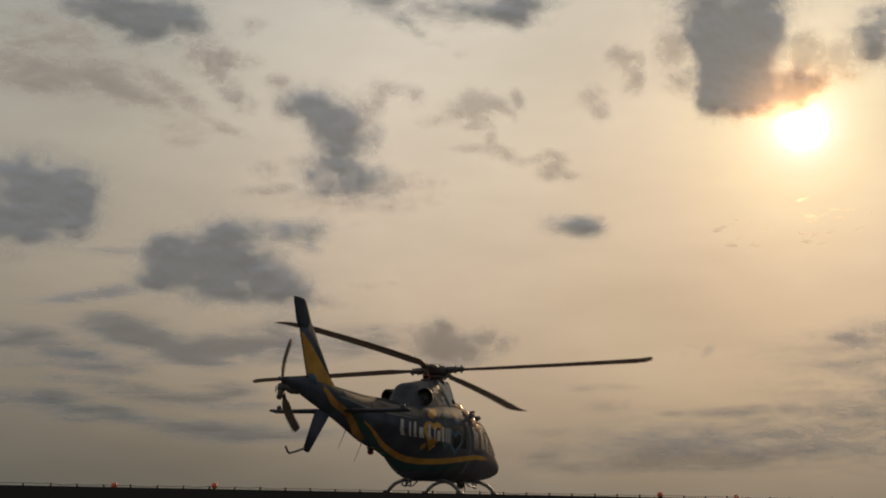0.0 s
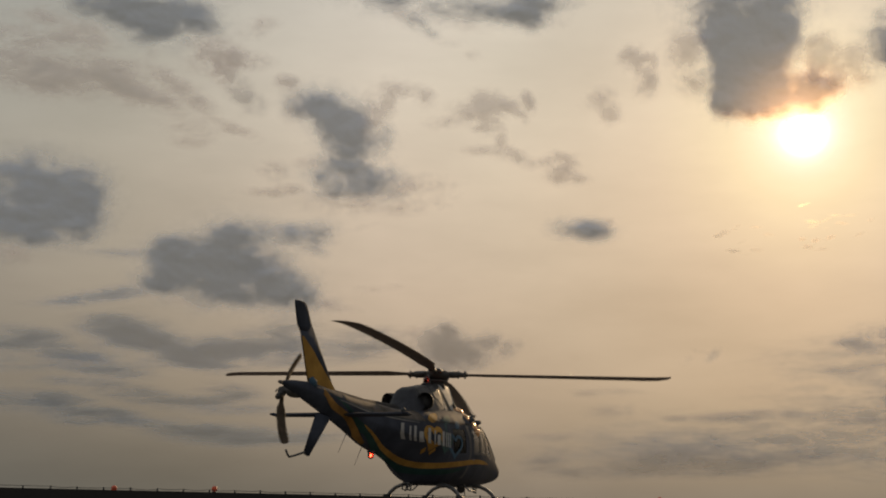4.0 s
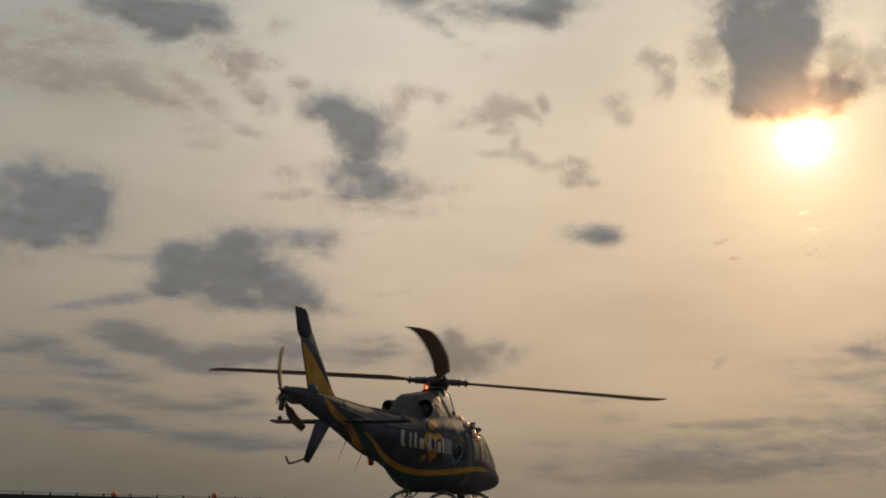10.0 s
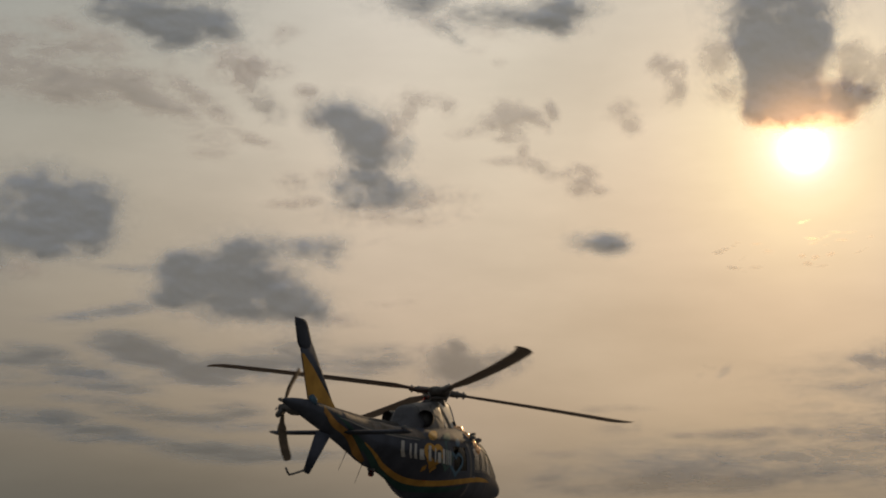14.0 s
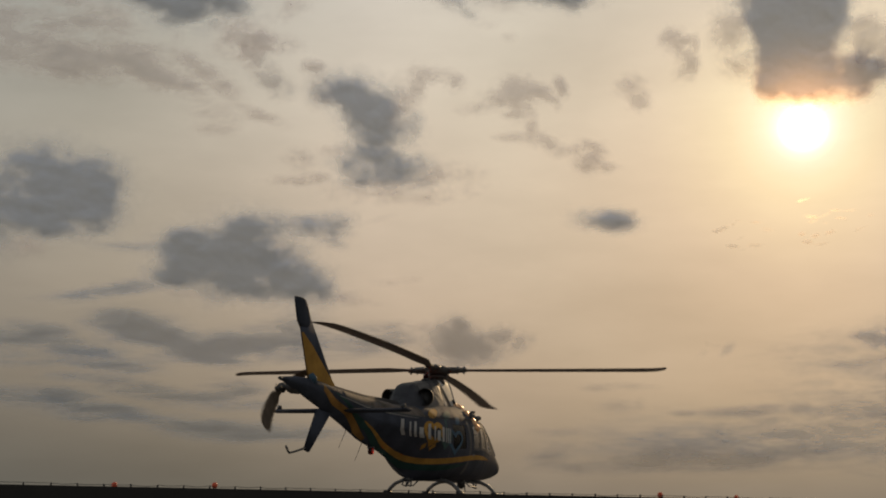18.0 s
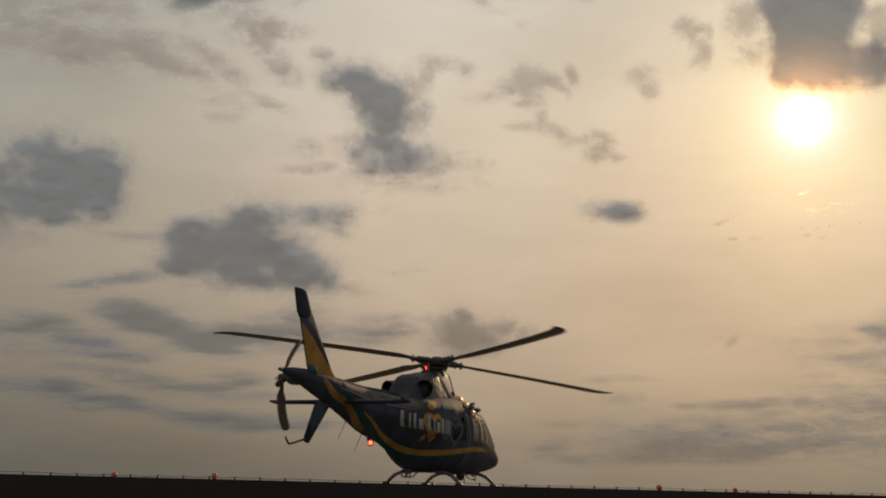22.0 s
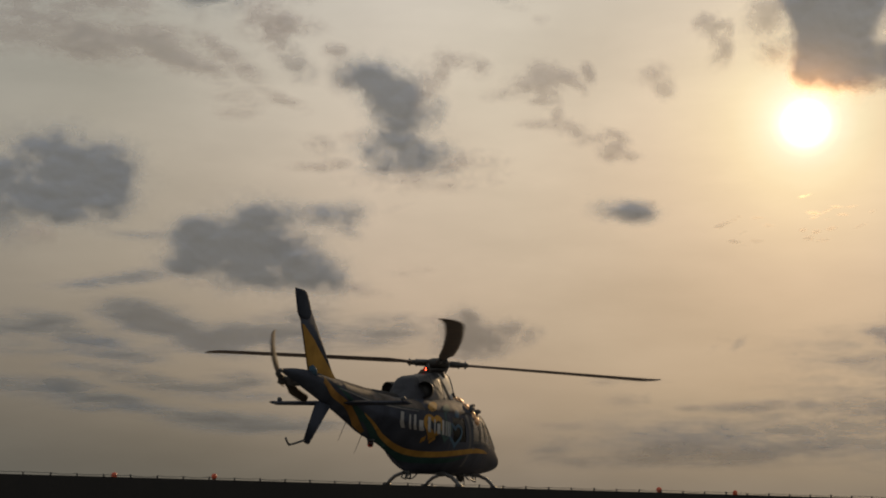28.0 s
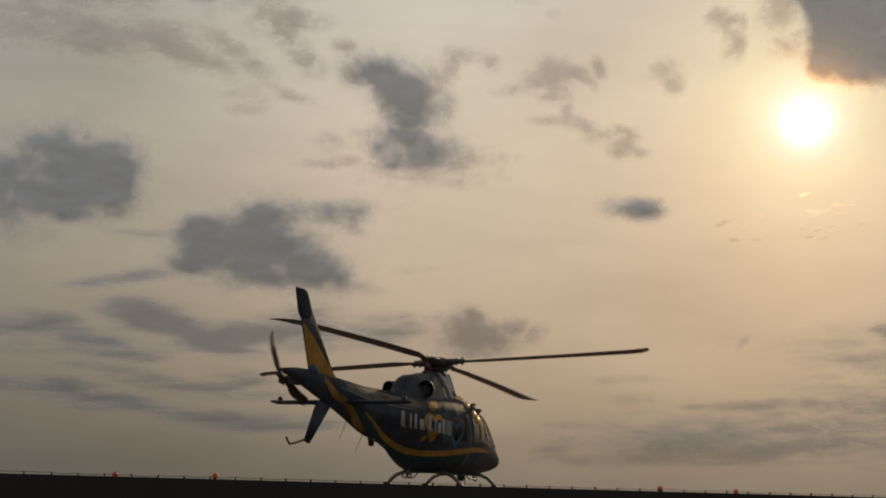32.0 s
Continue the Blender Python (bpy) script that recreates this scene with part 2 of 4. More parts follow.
HAZED = cloud_material("haze_tinted_vapour", 0.06, 1.30, 0.66, (0.60, 0.66, 0.80), 0.40, 1.1)
DIM = cloud_material("dim_tinted_far_vapour", 0.04, 1.15, 0.40, (0.44, 0.49, 0.60), 0.40, 1.05, 0.001)
MIST = cloud_material("thin_torn_mist", 0.10, 1.15, 0.50, (0.72, 0.67, 0.73), 0.42, 1.25, 0.012)
ICE = cloud_material("ice_cloud", 0.12, 1.0, 0.32, (0.97, 0.93, 0.88), 0.5, 1.1, 0.20)


# ---- building helpers ----
def part(name, bm, material, parent=None, label="", smooth=True):
    """Links a bmesh as one mesh object, under a thing or a part."""
    me = bpy.data.meshes.new(name)
    bmesh.ops.recalc_face_normals(bm, faces=bm.faces)
    if smooth:
        for f in bm.faces:
            f.smooth = True
    bm.to_mesh(me)
    bm.free()
    me.materials.append(material)
    ob = new(name, me)
    if parent:
        ob.parent = parent
    if label:
        ob["label"] = label
    return ob


def empty(name, m=Matrix()):
    ob = new(name)
    ob.matrix_basis = m
    return ob


def add_tube(bm, points, radius, sides=10, caps=True):
    """A round bar along a line of points; radius may be a list."""
    points = [Vector(p) for p in points]
    rings = []
    for i, p in enumerate(points):
        d = (points[min(i + 1, len(points) - 1)] - points[max(i - 1, 0)]).normalized()
        a = d.orthogonal().normalized() if i == 0 else (a - d * a.dot(d)).normalized()
        b = d.cross(a)
        r = radius[i] if isinstance(radius, (list, tuple)) else radius
        rings.append([bm.verts.new(p + r * (math.cos(k * math.tau / sides) * a + math.sin(k * math.tau / sides) * b)) for k in range(sides)])
    for u, v in zip(rings, rings[1:]):
        for k in range(sides):
            bm.faces.new((u[k], u[(k + 1) % sides], v[(k + 1) % sides], v[k]))
    if caps:
        bm.faces.new(rings[0][::-1]), bm.faces.new(rings[-1])
    return bm


def tube(points, radius, sides=10, caps=True):
    return add_tube(bmesh.new(), points, radius, sides, caps)


def box(sx, sy, sz, m=Matrix(), bevel=0.0):
    bm = bmesh.new()
    bmesh.ops.create_cube(bm, size=1, matrix=Matrix.Diagonal((sx, sy, sz, 1)))
    if bevel:
        bmesh.ops.bevel(bm, geom=bm.edges[:], offset=bevel, segments=2, affect="EDGES")
    bm.transform(m)
    return bm


def loft(rings, closed=True, caps=True):
    bm = bmesh.new()
    made = [[bm.verts.new(p) for p in r] for r in rings]
    n = len(made[0])
    for u, v in zip(made, made[1:]):
        for k in range(n if closed else n - 1):
            bm.faces.new((u[k], u[(k + 1) % n], v[(k + 1) % n], v[k]))
    if caps:
        bm.faces.new(made[0][::-1]), bm.faces.new(made[-1])
    return bm


def wing(root, tip, thick, up=Vector((0, 0, 1)), steps=10):
    """An aerofoil slab between a root and a tip, each given as (leading edge, trailing edge)."""
    rings = []
    for (le, te), th in ((root, thick[0]), (tip, thick[1])):
        le, te = Vector(le), Vector(te)
        ring = []
        for k in range(2 * steps):
            u = k / steps if k < steps else (2 * steps - k) / steps
            h = 2.2 * th * (0.9 * math.sqrt(max(u, 0)) * (1 - u) + 0.06 * (1 - u) + 0.03)
            ring.append(le.lerp(te, u) + up * h * (0.5 if k < steps else -0.5))
        rings.append(ring)
    return loft(rings)


# ---- helicopter: x forwards, y to its left side, standing on the deck under its mast ----
SHAPE = np.array([(-7.05, 2.04, 2.1, 0.03), (-6.6, 1.92, 2.15, 0.11), (-6, 1.75, 2.16, 0.17), (-5, 1.47, 2.08, 0.25), (-4.4, 1.28, 2.03, 0.3), (-3.8, 1.08, 2, 0.36), (-3.1, 0.94, 1.97, 0.48), (-2.7, 0.82, 1.95, 0.57), (-2.2, 0.65, 1.96, 0.68), (-1.72, 0.475, 2.01, 0.775), (-1.45, 0.385, 2.03, 0.80), (-0.5, 0.37, 2.12, 0.84), (0.5, 0.37, 2.18, 0.82), (1.1, 0.37, 2.13, 0.755), (1.6, 0.38, 2.01, 0.665), (2.05, 0.4, 1.82, 0.57), (2.5, 0.43, 1.56, 0.475), (2.9, 0.47, 1.28, 0.4), (3.25, 0.52, 1.08, 0.33), (3.55, 0.59, 0.95, 0.23), (3.7, 0.7, 0.86, 0.06)])


def section(x):
    """Lowest and highest point and half width of the fuselage at x."""
    X = SHAPE[:, 0]
    i = int(np.clip(np.searchsorted(X, x) - 1, 0, len(X) - 2))
    h = X[i + 1] - X[i]
    u = min(1, max(0, (x - X[i]) / h))

    def slope(j):
        a, b = max(0, j - 1), min(len(X) - 1, j + 1)
        return (SHAPE[b, 1:] - SHAPE[a, 1:]) / (X[b] - X[a])
    return (SHAPE[i, 1:] * (2 * u**3 - 3 * u * u + 1) + slope(i) * h * (u**3 - 2 * u * u + u)
            + SHAPE[i + 1, 1:] * (3 * u * u - 2 * u**3) + slope(i + 1) * h * (u**3 - u * u))


def squareness(x):
    return 2.2 + 0.7 * min(1, max(0, (x + 4.5) / 2.5)) - 0.7 * min(1, max(0, (x + 2.4) / 2.6))


def keel(x):
    """The squareness of the lower half: the boom and the rear of the cabin run to a keel."""
    return float(np.interp(x, [-3.9, -3.2, -1.6, -0.8, 1.5, 3.5], [1.35, 1.05, 1.05, 2.4, 2.6, 2.3]))


def skin(x, a, out=0.0):
    """The point of the fuselage at x, by the angle a round it (0: the right side, 90 degrees: the top), moved outwards."""
    zb, zt, hw = section(x)
    c, s = math.cos(a), math.sin(a)
    n = squareness(x) if s > 0 else keel(x)
    y = -(hw + out) * math.copysign(abs(c) ** (2 / n), c)
    z = (zb + zt) / 2 + ((zt - zb) / 2 + out) * math.copysign(abs(s) ** (2 / n), s)
    return Vector((x, y, z))


def at_height(x, z, side=-1, out=0.006):
    """The point of the fuselage's side at x and z; side -1 is the right side."""
    zb, zt, hw = section(x)
    z = min(zt - 0.01, max(zb + 0.01, z))
    s = (z - (zb + zt) / 2) / ((zt - zb) / 2)
    n = squareness(x) if s > 0 else keel(x)
    s = abs(s)
    return Vector((x, side * (hw * (1 - s**n) ** (1 / n) + out), z))


def ribbon(line, width, side=-1, out=0.007, steps=10, across=4):
    """A painted or riveted strip along a smooth line of (x, z) on the fuselage's side; width may change along it."""
    pts = np.array(line, float)
    k = np.linspace(0, len(pts) - 1, steps * (len(pts) - 1) + 1)
    ws = np.interp(k, np.arange(len(pts)), width) if isinstance(width, (list, tuple)) else np.full(len(k), width)
    xs, zs = [], []
    for u in k:
        i = min(int(u), len(pts) - 2)
        f = u - i
        p0, p1, p2, p3 = pts[max(i - 1, 0)], pts[i], pts[i + 1], pts[min(i + 2, len(pts) - 1)]
        q = 0.5 * (2 * p1 + (p2 - p0) * f + (2 * p0 - 5 * p1 + 4 * p2 - p3) * f * f + (3 * p1 - p0 - 3 * p2 + p3) * f**3)
        xs.append(q[0]), zs.append(q[1])
    dx, dz = np.gradient(xs), np.gradient(zs)
    ln = np.hypot(dx, dz) + 1e-9
    rows = []
    for i in range(len(xs)):
        nx, nz = -dz[i] / ln[i], dx[i] / ln[i]
        rows.append([at_height(xs[i] + nx * w * ws[i], zs[i] + nz * w * ws[i], side, out) for w in np.linspace(-0.5, 0.5, across)])
    bm = loft(rows, closed=False, caps=False)
    return bm


def patch(corners, side=-1, out=0.008, nu=8, nv=6):
    """A panel on the fuselage's side between four corners (x, z): lower rear, lower front, upper front, upper rear."""
    a, b, c, d = [np.array(p, float) for p in corners]
    rows = []
    for v in np.linspace(0, 1, nv):
        p, q = a + (d - a) * v, b + (c - b) * v
        rows.append([at_height(*(p + (q - p) * u), side, out) for u in np.linspace(0, 1, nu)])
    return loft(rows, closed=False, caps=False)


# windows: lower rear, lower front, upper front, upper rear corner, as (x, z)
SIDE_WINDOWS = [((-0.92, 1.05), (-0.12, 1.08), (-0.18, 1.66), (-0.92, 1.64)),
                ((0.34, 1.12), (0.82, 1.13), (0.78, 1.68), (0.32, 1.68)),
                ((0.92, 1.13), (1.42, 1.14), (1.30, 1.68), (0.88, 1.69)),
                ((1.52, 1.12), (2.15, 1.06), (1.72, 1.58), (1.42, 1.66))]
SCREEN = (1.75, 2.95, 30, 86)  # windscreen: from x, to x, from and to degrees round the fuselage


def inside(quad, x, z):
    for (x0, z0), (x1, z1) in zip(quad, quad[1:] + quad[:1]):
        if (x1 - x0) * (z - z0) - (z1 - z0) * (x - x0) < 0:
            return False
    return True


def screen_at(u, v, side, out=0.0):
    x = SCREEN[0] + (SCREEN[1] - SCREEN[0]) * u
    a = radians(SCREEN[2] + (SCREEN[3] - SCREEN[2]) * v)
    return skin(x, a if side < 0 else math.pi - a, out)


def build_fuselage(heli):
    def shell(x0, x1, steps, holes):
        xs = [x0 + (x1 - x0) * i / steps for i in range(steps + 1)]
        n = 96
        bm = bmesh.new()
        rings = [[bm.verts.new(skin(x, k * math.tau / n)) for k in range(n)] for x in xs]
        for i in range(steps):
            for k in range(n):
                xm = (xs[i] + xs[i + 1]) / 2
                am = (k + 0.5) * math.tau / n
                p = skin(xm, am)
                if holes and any(inside(q, p.x, p.z) for q in SIDE_WINDOWS):
                    continue
                deg = math.degrees(am) % 360
                if holes and SCREEN[0] < xm < SCREEN[1] and (SCREEN[2] < deg < SCREEN[3] or SCREEN[2] < 180 - deg < SCREEN[3]):
                    continue
                bm.faces.new((rings[i][k], rings[i][(k + 1) % n], rings[i + 1][(k + 1) % n], rings[i + 1][k]))
        if not holes:
            bm.faces.new(rings[0][::-1])
        else:
            bm.faces.new(rings[-1])
        bmesh.ops.delete(bm, geom=[v for v in bm.verts if not v.link_faces], context="VERTS")
        return bm
    part("tail_boom", shell(-7.05, -2.75, 60, False), MATT, heli)
    cabin = part("cabin_shell", shell(-2.75, 3.70, 150, True), NAVY, heli, "dark navy cabin shell with window openings")
    for s in (-1, 1):
        for quad in SIDE_WINDOWS:
            part("window", patch(quad, s, -0.004), DARKPANE if quad is SIDE_WINDOWS[0] else PANE, cabin, "tinted side window")
            ring = list(quad) + [quad[0]]
            bm = bmesh.new()
            for p, q in zip(ring, ring[1:]):
                b2 = ribbon([p, q], 0.055, s, 0.006, 8, 3)
                me = bpy.data.meshes.new("t")
                b2.to_mesh(me)
                b2.free()
                bm.from_mesh(me)
                bpy.data.meshes.remove(me)
            part("window_frame", bm, NAVY if quad is SIDE_WINDOWS[0] else BLACK, cabin)
        rows = [[screen_at(u / 10, v / 8, s, -0.004) for u in range(11)] for v in range(9)]
        part("windscreen", loft(rows, False, False), PANE, cabin, "curved tinted windscreen")
        edge = [screen_at(u / 10, 0, s, 0.004) for u in range(11)] + [screen_at(1, v / 8, s, 0.004) for v in range(1, 9)] + [screen_at(1 - u / 10, 1, s, 0.004) for u in range(1, 11)] + [screen_at(0, 1 - v / 8, s, 0.004) for v in range(1, 9)]
        part("windscreen_frame", tube(edge, 0.022, 6), NAVY, cabin)
        # door seams, rail, handles
        for line in ([(-1.05, 0.62), (-1.02, 1.2), (-1.0, 1.74)], [(0.10, 0.55), (0.12, 1.2), (0.02, 1.76)], [(1.5, 0.6), (1.5, 1.1), (1.38, 1.74)]):
            part("door_seam", ribbon(line, 0.018 if line[0][0] != 0.10 else 0.13, s, 0.004, 10, 3), BLACK, cabin)
        part("door_rail", ribbon([(-2.05, 1.72), (-1.0, 1.74), (0.3, 1.78), (1.3, 1.76)], 0.04, s, 0.012), GREY, cabin, "worn grey sliding door rail")
        part("door_handle", ribbon([(0.25, 0.98), (0.40, 0.985)], 0.035, s, 0.02, 4, 3), STEEL, cabin)
    # inside the cabin
    part("bulkhead", loft([[skin(x, k * math.tau / 40, -0.04) for k in range(40)] for x in (-1.12, -1.08)]), SEAT, cabin)
    part("cabin_floor", box(2.8, 0.8, 0.04, pose(0.4, 0, 0.62)), SEAT, cabin)
    part("instrument_panel", box(0.25, 0.95, 0.28, pose(2.25, 0, 0.95, 0, -15, 0), 0.04), BLACK, cabin)
    for y in (-0.38, 0.38):
        bm = box(0.48, 0.46, 0.14, pose(1.55, y, 0.86), 0.04)
        me = bpy.data.meshes.new("t")
        b2 = box(0.12, 0.44, 0.62, pose(1.28, y, 1.18, 0, -10, 0), 0.05)
        b2.to_mesh(me)
        b2.free()
        bm.from_mesh(me)
        part("pilot_seat", bm, SEAT, cabin)


def build_livery(heli):
    for s in (-1, 1):
        lift = 0.0 if s < 0 else 0.30
        part("yellow_stripe", ribbon([(x, z + lift) for x, z in [(-4.2, 1.49), (-3.98, 1.40), (-3.51, 1.22), (-3.02, 1.05), (-2.54, 0.90), (-2.07, 0.805), (-1.52, 0.775), (-1.0, 0.81), (-0.3, 0.87), (0.5, 0.935), (1.2, 0.94), (1.75, 0.92)]],
             [0.01, 0.04, 0.06, 0.075, 0.09, 0.11, 0.125, 0.125, 0.12, 0.11, 0.09, 0.01], s), YELLOW, heli, "yellow livery stripe")
        part("green_stripe", ribbon([(x, z + lift) for x, z in [(-4.55, 1.60), (-4.2, 1.44), (-3.58, 1.16), (-2.8, 0.88), (-2.26, 0.73), (-1.75, 0.66), (-1.14, 0.65), (-0.54, 0.70), (0.0, 0.78)]],
             [0.02, 0.10, 0.13, 0.15, 0.15, 0.14, 0.12, 0.08, 0.01], s, 0.005), GREEN, heli, "green livery stripe")
        part("yellow_band", ribbon([(-5.75, 2.02), (-5.40, 1.79), (-4.87, 1.62), (-4.45, 1.41), (-4.05, 1.19), (-3.85, 1.11)], [0.14, 0.12, 0.11, 0.105, 0.11, 0.09], s, 0.006, 8, 8), BAND, heli, "yellow band sweeping down the tail boom")
        part("teal_band", ribbon([(-5.3, 1.95), (-4.9, 1.78), (-4.5, 1.55), (-4.1, 1.32)], [0.02, 0.09, 0.10, 0.02], s, 0.005, 8, 5), GREEN, heli)
        # lettering as plain bars
        for x, w, h in ((-2.87, 0.11, 0.33), (-2.62, 0.06, 0.30), (-2.48, 0.08, 0.32), (-2.32, 0.15, 0.22), (-2.04, 0.10, 0.33), (-1.83, 0.05, 0.30), (-1.72, 0.13, 0.22), (-1.52, 0.10, 0.32),
                        (-1.35, 0.045, 0.32), (-1.255, 0.045, 0.32), (-1.16, 0.045, 0.32)):
            z = 1.28 - 0.055 * (x + 2.87)
            rows = []
            for k in range(9):
                zk = z + h * k / 8
                # slanted on the flared side to look upright in the camera's view
                lean = 1.5 * (abs(at_height(x, z, s).y) - abs(at_height(x, zk, s).y))
                rows.append([at_height(x + 0.05 + lean + w * u / 3, zk, s, 0.014) for u in range(4)])
            part("lettering_bar", loft(rows, False, False), WHITE, heli)

        def heart(cx, cz, r, mat, wide, broad=0.95):
            pts = []
            for k in range(25):
                a = k * math.tau / 24
                pts.append((cx + r * broad * math.sin(a) ** 3, cz + r * (0.81 * math.cos(a) - 0.31 * math.cos(2 * a) - 0.13 * math.cos(3 * a) - 0.06 * math.cos(4 * a))))
            return part("heart_emblem", ribbon(pts, wide, s, 0.010, 3, 3), mat, heli, "heart outline emblem")
        heart(-1.79, 1.38, 0.24, YELLOW, 0.12, 1.45)
        heart(-1.28, 1.30, 0.22, TEAL, 0.07, 1.3)
        heart(-0.80, 1.25, 0.27, BLUE, 0.08, 1.35)
        for cx, z0, z1, w, mat in ((-1.80, 1.69, 1.93, 0.20, YELLOW), (-1.12, 1.70, 1.93, 0.17, TEAL), (-0.62, 1.62, 1.82, 0.12, BLUE)):
            rows = []
            for k in range(13):
                t = -1 + k / 6
                z = (z0 + z1) / 2 + (z1 - z0) / 2 * t
                lean = 2.0 * (abs(at_height(cx, z0, s).y) - abs(at_height(cx, z, s).y))
                half = w * math.sqrt(max(0.02, 1 - t * t))
                rows.append([at_height(cx + lean + half * u, z, s, 0.012) for u in (-1, -0.5, 0, 0.5, 1)])
            part("emblem_head", loft(rows, False, False), mat, heli)
        part("emblem_foot", ribbon([(-1.99, 1.13), (-1.91, 1.03)], 0.10, s, 0.010, 4, 3), YELLOW, heli)
        part("emblem_foot", ribbon([(-1.63, 1.13), (-1.71, 1.03)], 0.10, s, 0.010, 4, 3), YELLOW, heli)
        part("emblem_figure", ribbon([(-1.34, 1.16), (-1.22, 1.35), (-1.22, 1.55), (-1.16, 1.80)], [0.04, 0.09, 0.07, 0.1], s, 0.009, 6, 3), TEAL, heli)


def build_cowling(heli):
    def arch(x, zt, wt, wb, n=25, z0=1.93):
        """Half a hoop over the roof: wide at the foot, narrow and rounded at the top."""
        ring = []
        for k in range(n):
            a = math.pi * k / (n - 1)
            c, h = math.cos(a), math.sin(a) ** 0.55
            ring.append(Vector((x, -math.copysign(abs(c) ** 0.38, c) * (wb + (wt - wb) * h), z0 + (zt - z0) * h)))
        return ring
    table = [(-2.28, 1.96, 0.12, 0.24), (-2.14, 2.03, 0.16, 0.30), (-1.98, 2.19, 0.20, 0.36), (-1.84, 2.38, 0.23, 0.40), (-1.76, 2.445, 0.24, 0.42), (-1.64, 2.475, 0.25, 0.44), (-1.4, 2.52, 0.26, 0.46), (-0.9, 2.60, 0.25, 0.47), (-0.5, 2.66, 0.22, 0.45), (-0.40, 2.675, 0.21, 0.44)]
    cowl = part("engine_cowling", loft([arch(*row) for row in table], False, True), COWL, heli, "grey engine cowling on the cabin roof")
    front = [arch(x, zt, wt, wb, 17, 2.0) for x, zt, wt, wb in ((-0.396, 2.67, 0.205, 0.43), (0.1, 2.70, 0.18, 0.38), (0.46, 2.70, 0.14, 0.32), (0.58, 2.62, 0.13, 0.29), (0.74, 2.32, 0.12, 0.27), (0.84, 2.14, 0.10, 0.24))]
    part("intake_fairing", loft(front[:4], False, False), PALE, cowl, "intake fairing toned pale for the sky's brightness")
    part("intake_screen", loft([[p + Vector((0.003, 0, 0)) for p in r] for r in front[3:]], False, False), MESH, cowl, "fine see-through intake screen")
    # dark stubs added for the dark patches low on the fairing
    for s in (-1, 1):
        part("fairing_dark_mark", tube([(0.30, s * 0.30, 2.26), (0.38, s * 0.315, 2.14)], [0.03, 0.04], 8), BLACK, cowl)
    part("fairing_frame", tube([p + Vector((0, 0, 0.005)) for p in front[2]], 0.010, 6), BLACK, cowl)
    part("fairing_frame", tube([p + Vector((0, 0, 0.005)) for p in front[4]], 0.018, 6), BLACK, cowl)
    for s in (-1, 1):
        part("gearbox_strut", tube([(0.06, s * 0.10, 2.62), (0.42, s * 0.20, 2.05)], 0.025, 8), SOOT, cowl)
        part("gearbox_strut", tube([(-0.06, s * 0.10, 2.62), (-0.3, s * 0.24, 2.05)], 0.025, 8), SOOT, cowl)
    part("gearbox", loft([[(r * math.cos(k * math.tau / 16) + 0.12, r * math.sin(k * math.tau / 16), z) for k in range(16)] for r, z in ((0.15, 2.02), (0.13, 2.14), (0.09, 2.24), (0.09, 2.60))]), SOOT, cowl)
    part("cowling_strap", loft([[p + Vector((dx + 0.5 * (2.675 - p.z), 0.014 * (1 if p.y > 0 else -1), 0.014)) for p in arch(-0.40, 2.675, 0.21, 0.44)] for dx in (-0.15, 0.04)], False, False), WIRE, cowl)
    for x, row in ((-1.60, (2.487, 0.252, 0.446)), (-0.95, (2.592, 0.25, 0.47))):
        part("panel_seam", tube([p for p in arch(x, *row)][2:-2], 0.008, 5), BLACK, cowl)
    for s in (-1, 1):
        pts = [(-1.12, s * 0.18, 2.19), (-1.29, s * 0.28, 2.19), (-1.52, s * 0.40, 2.18), (-1.68, s * 0.46, 2.17)]
        bm = tube(pts, [0.18, 0.19, 0.19, 0.185], 24, False)
        add_tube(bm, [Vector(p) for p in pts[::-1]], [0.165, 0.175, 0.175, 0.177], 24, False)
        exhaust = part("exhaust_pipe", bm, SOOT, heli, "sooty engine exhaust stub")
        # black disc added for the sooty, shaded inside of the pipe
        part("dark_throat_disc", tube([(-1.50, s * 0.388, 2.182), (-1.54, s * 0.41, 2.182)], 0.174, 20), BLACK, exhaust)
    # drive shaft cover along the boom
    part("drive_shaft_cover", loft([[(x, -0.13 * w * math.cos(math.pi * k / 10), z - 0.08 + (0.15 * w) * math.sin(math.pi * k / 10)) for k in range(11)] for x, z, w in ((-2.3, 1.97, 1.1), (-3.8, 1.98, 1.0), (-5.0, 2.06, 0.9), (-6.0, 2.14, 0.7), (-6.2, 2.13, 0.4))], False, True), GREY, heli, "grey drive shaft cover on the boom")
    # the upper deck along the boom, stained and toned lighter as if lit: side panels, their lower seam, and small vents
    for s in (-1, 1):
        deck = part("boom_deck_panel", ribbon([(-4.95, 1.975), (-4.3, 1.90), (-3.6, 1.86), (-2.9, 1.83), (-2.05, 1.82)], [0.12, 0.18, 0.21, 0.23, 0.24], s, 0.012, 8, 6), STAIN_LIT, heli, "exhaust-stained grey panel along the boom top, lightened for sky light")
        part("panel_seam", ribbon([(-4.9, 1.90), (-4.3, 1.81), (-3.6, 1.755), (-2.9, 1.715), (-2.2, 1.70)], 0.022, s, 0.016, 8, 3), BLACK, deck)
        # a paler strip stands in for the highlight along the boom's shoulder
        part("painted_highlight", ribbon([(-5.2, 1.90), (-4.9, 1.865), (-4.3, 1.775), (-3.6, 1.715), (-2.9, 1.675), (-2.3, 1.66)], [0.01, 0.025, 0.03, 0.03, 0.025, 0.01], s, 0.014, 8, 3), STEEL, deck, "pale strip painted for the highlight on the boom shoulder")
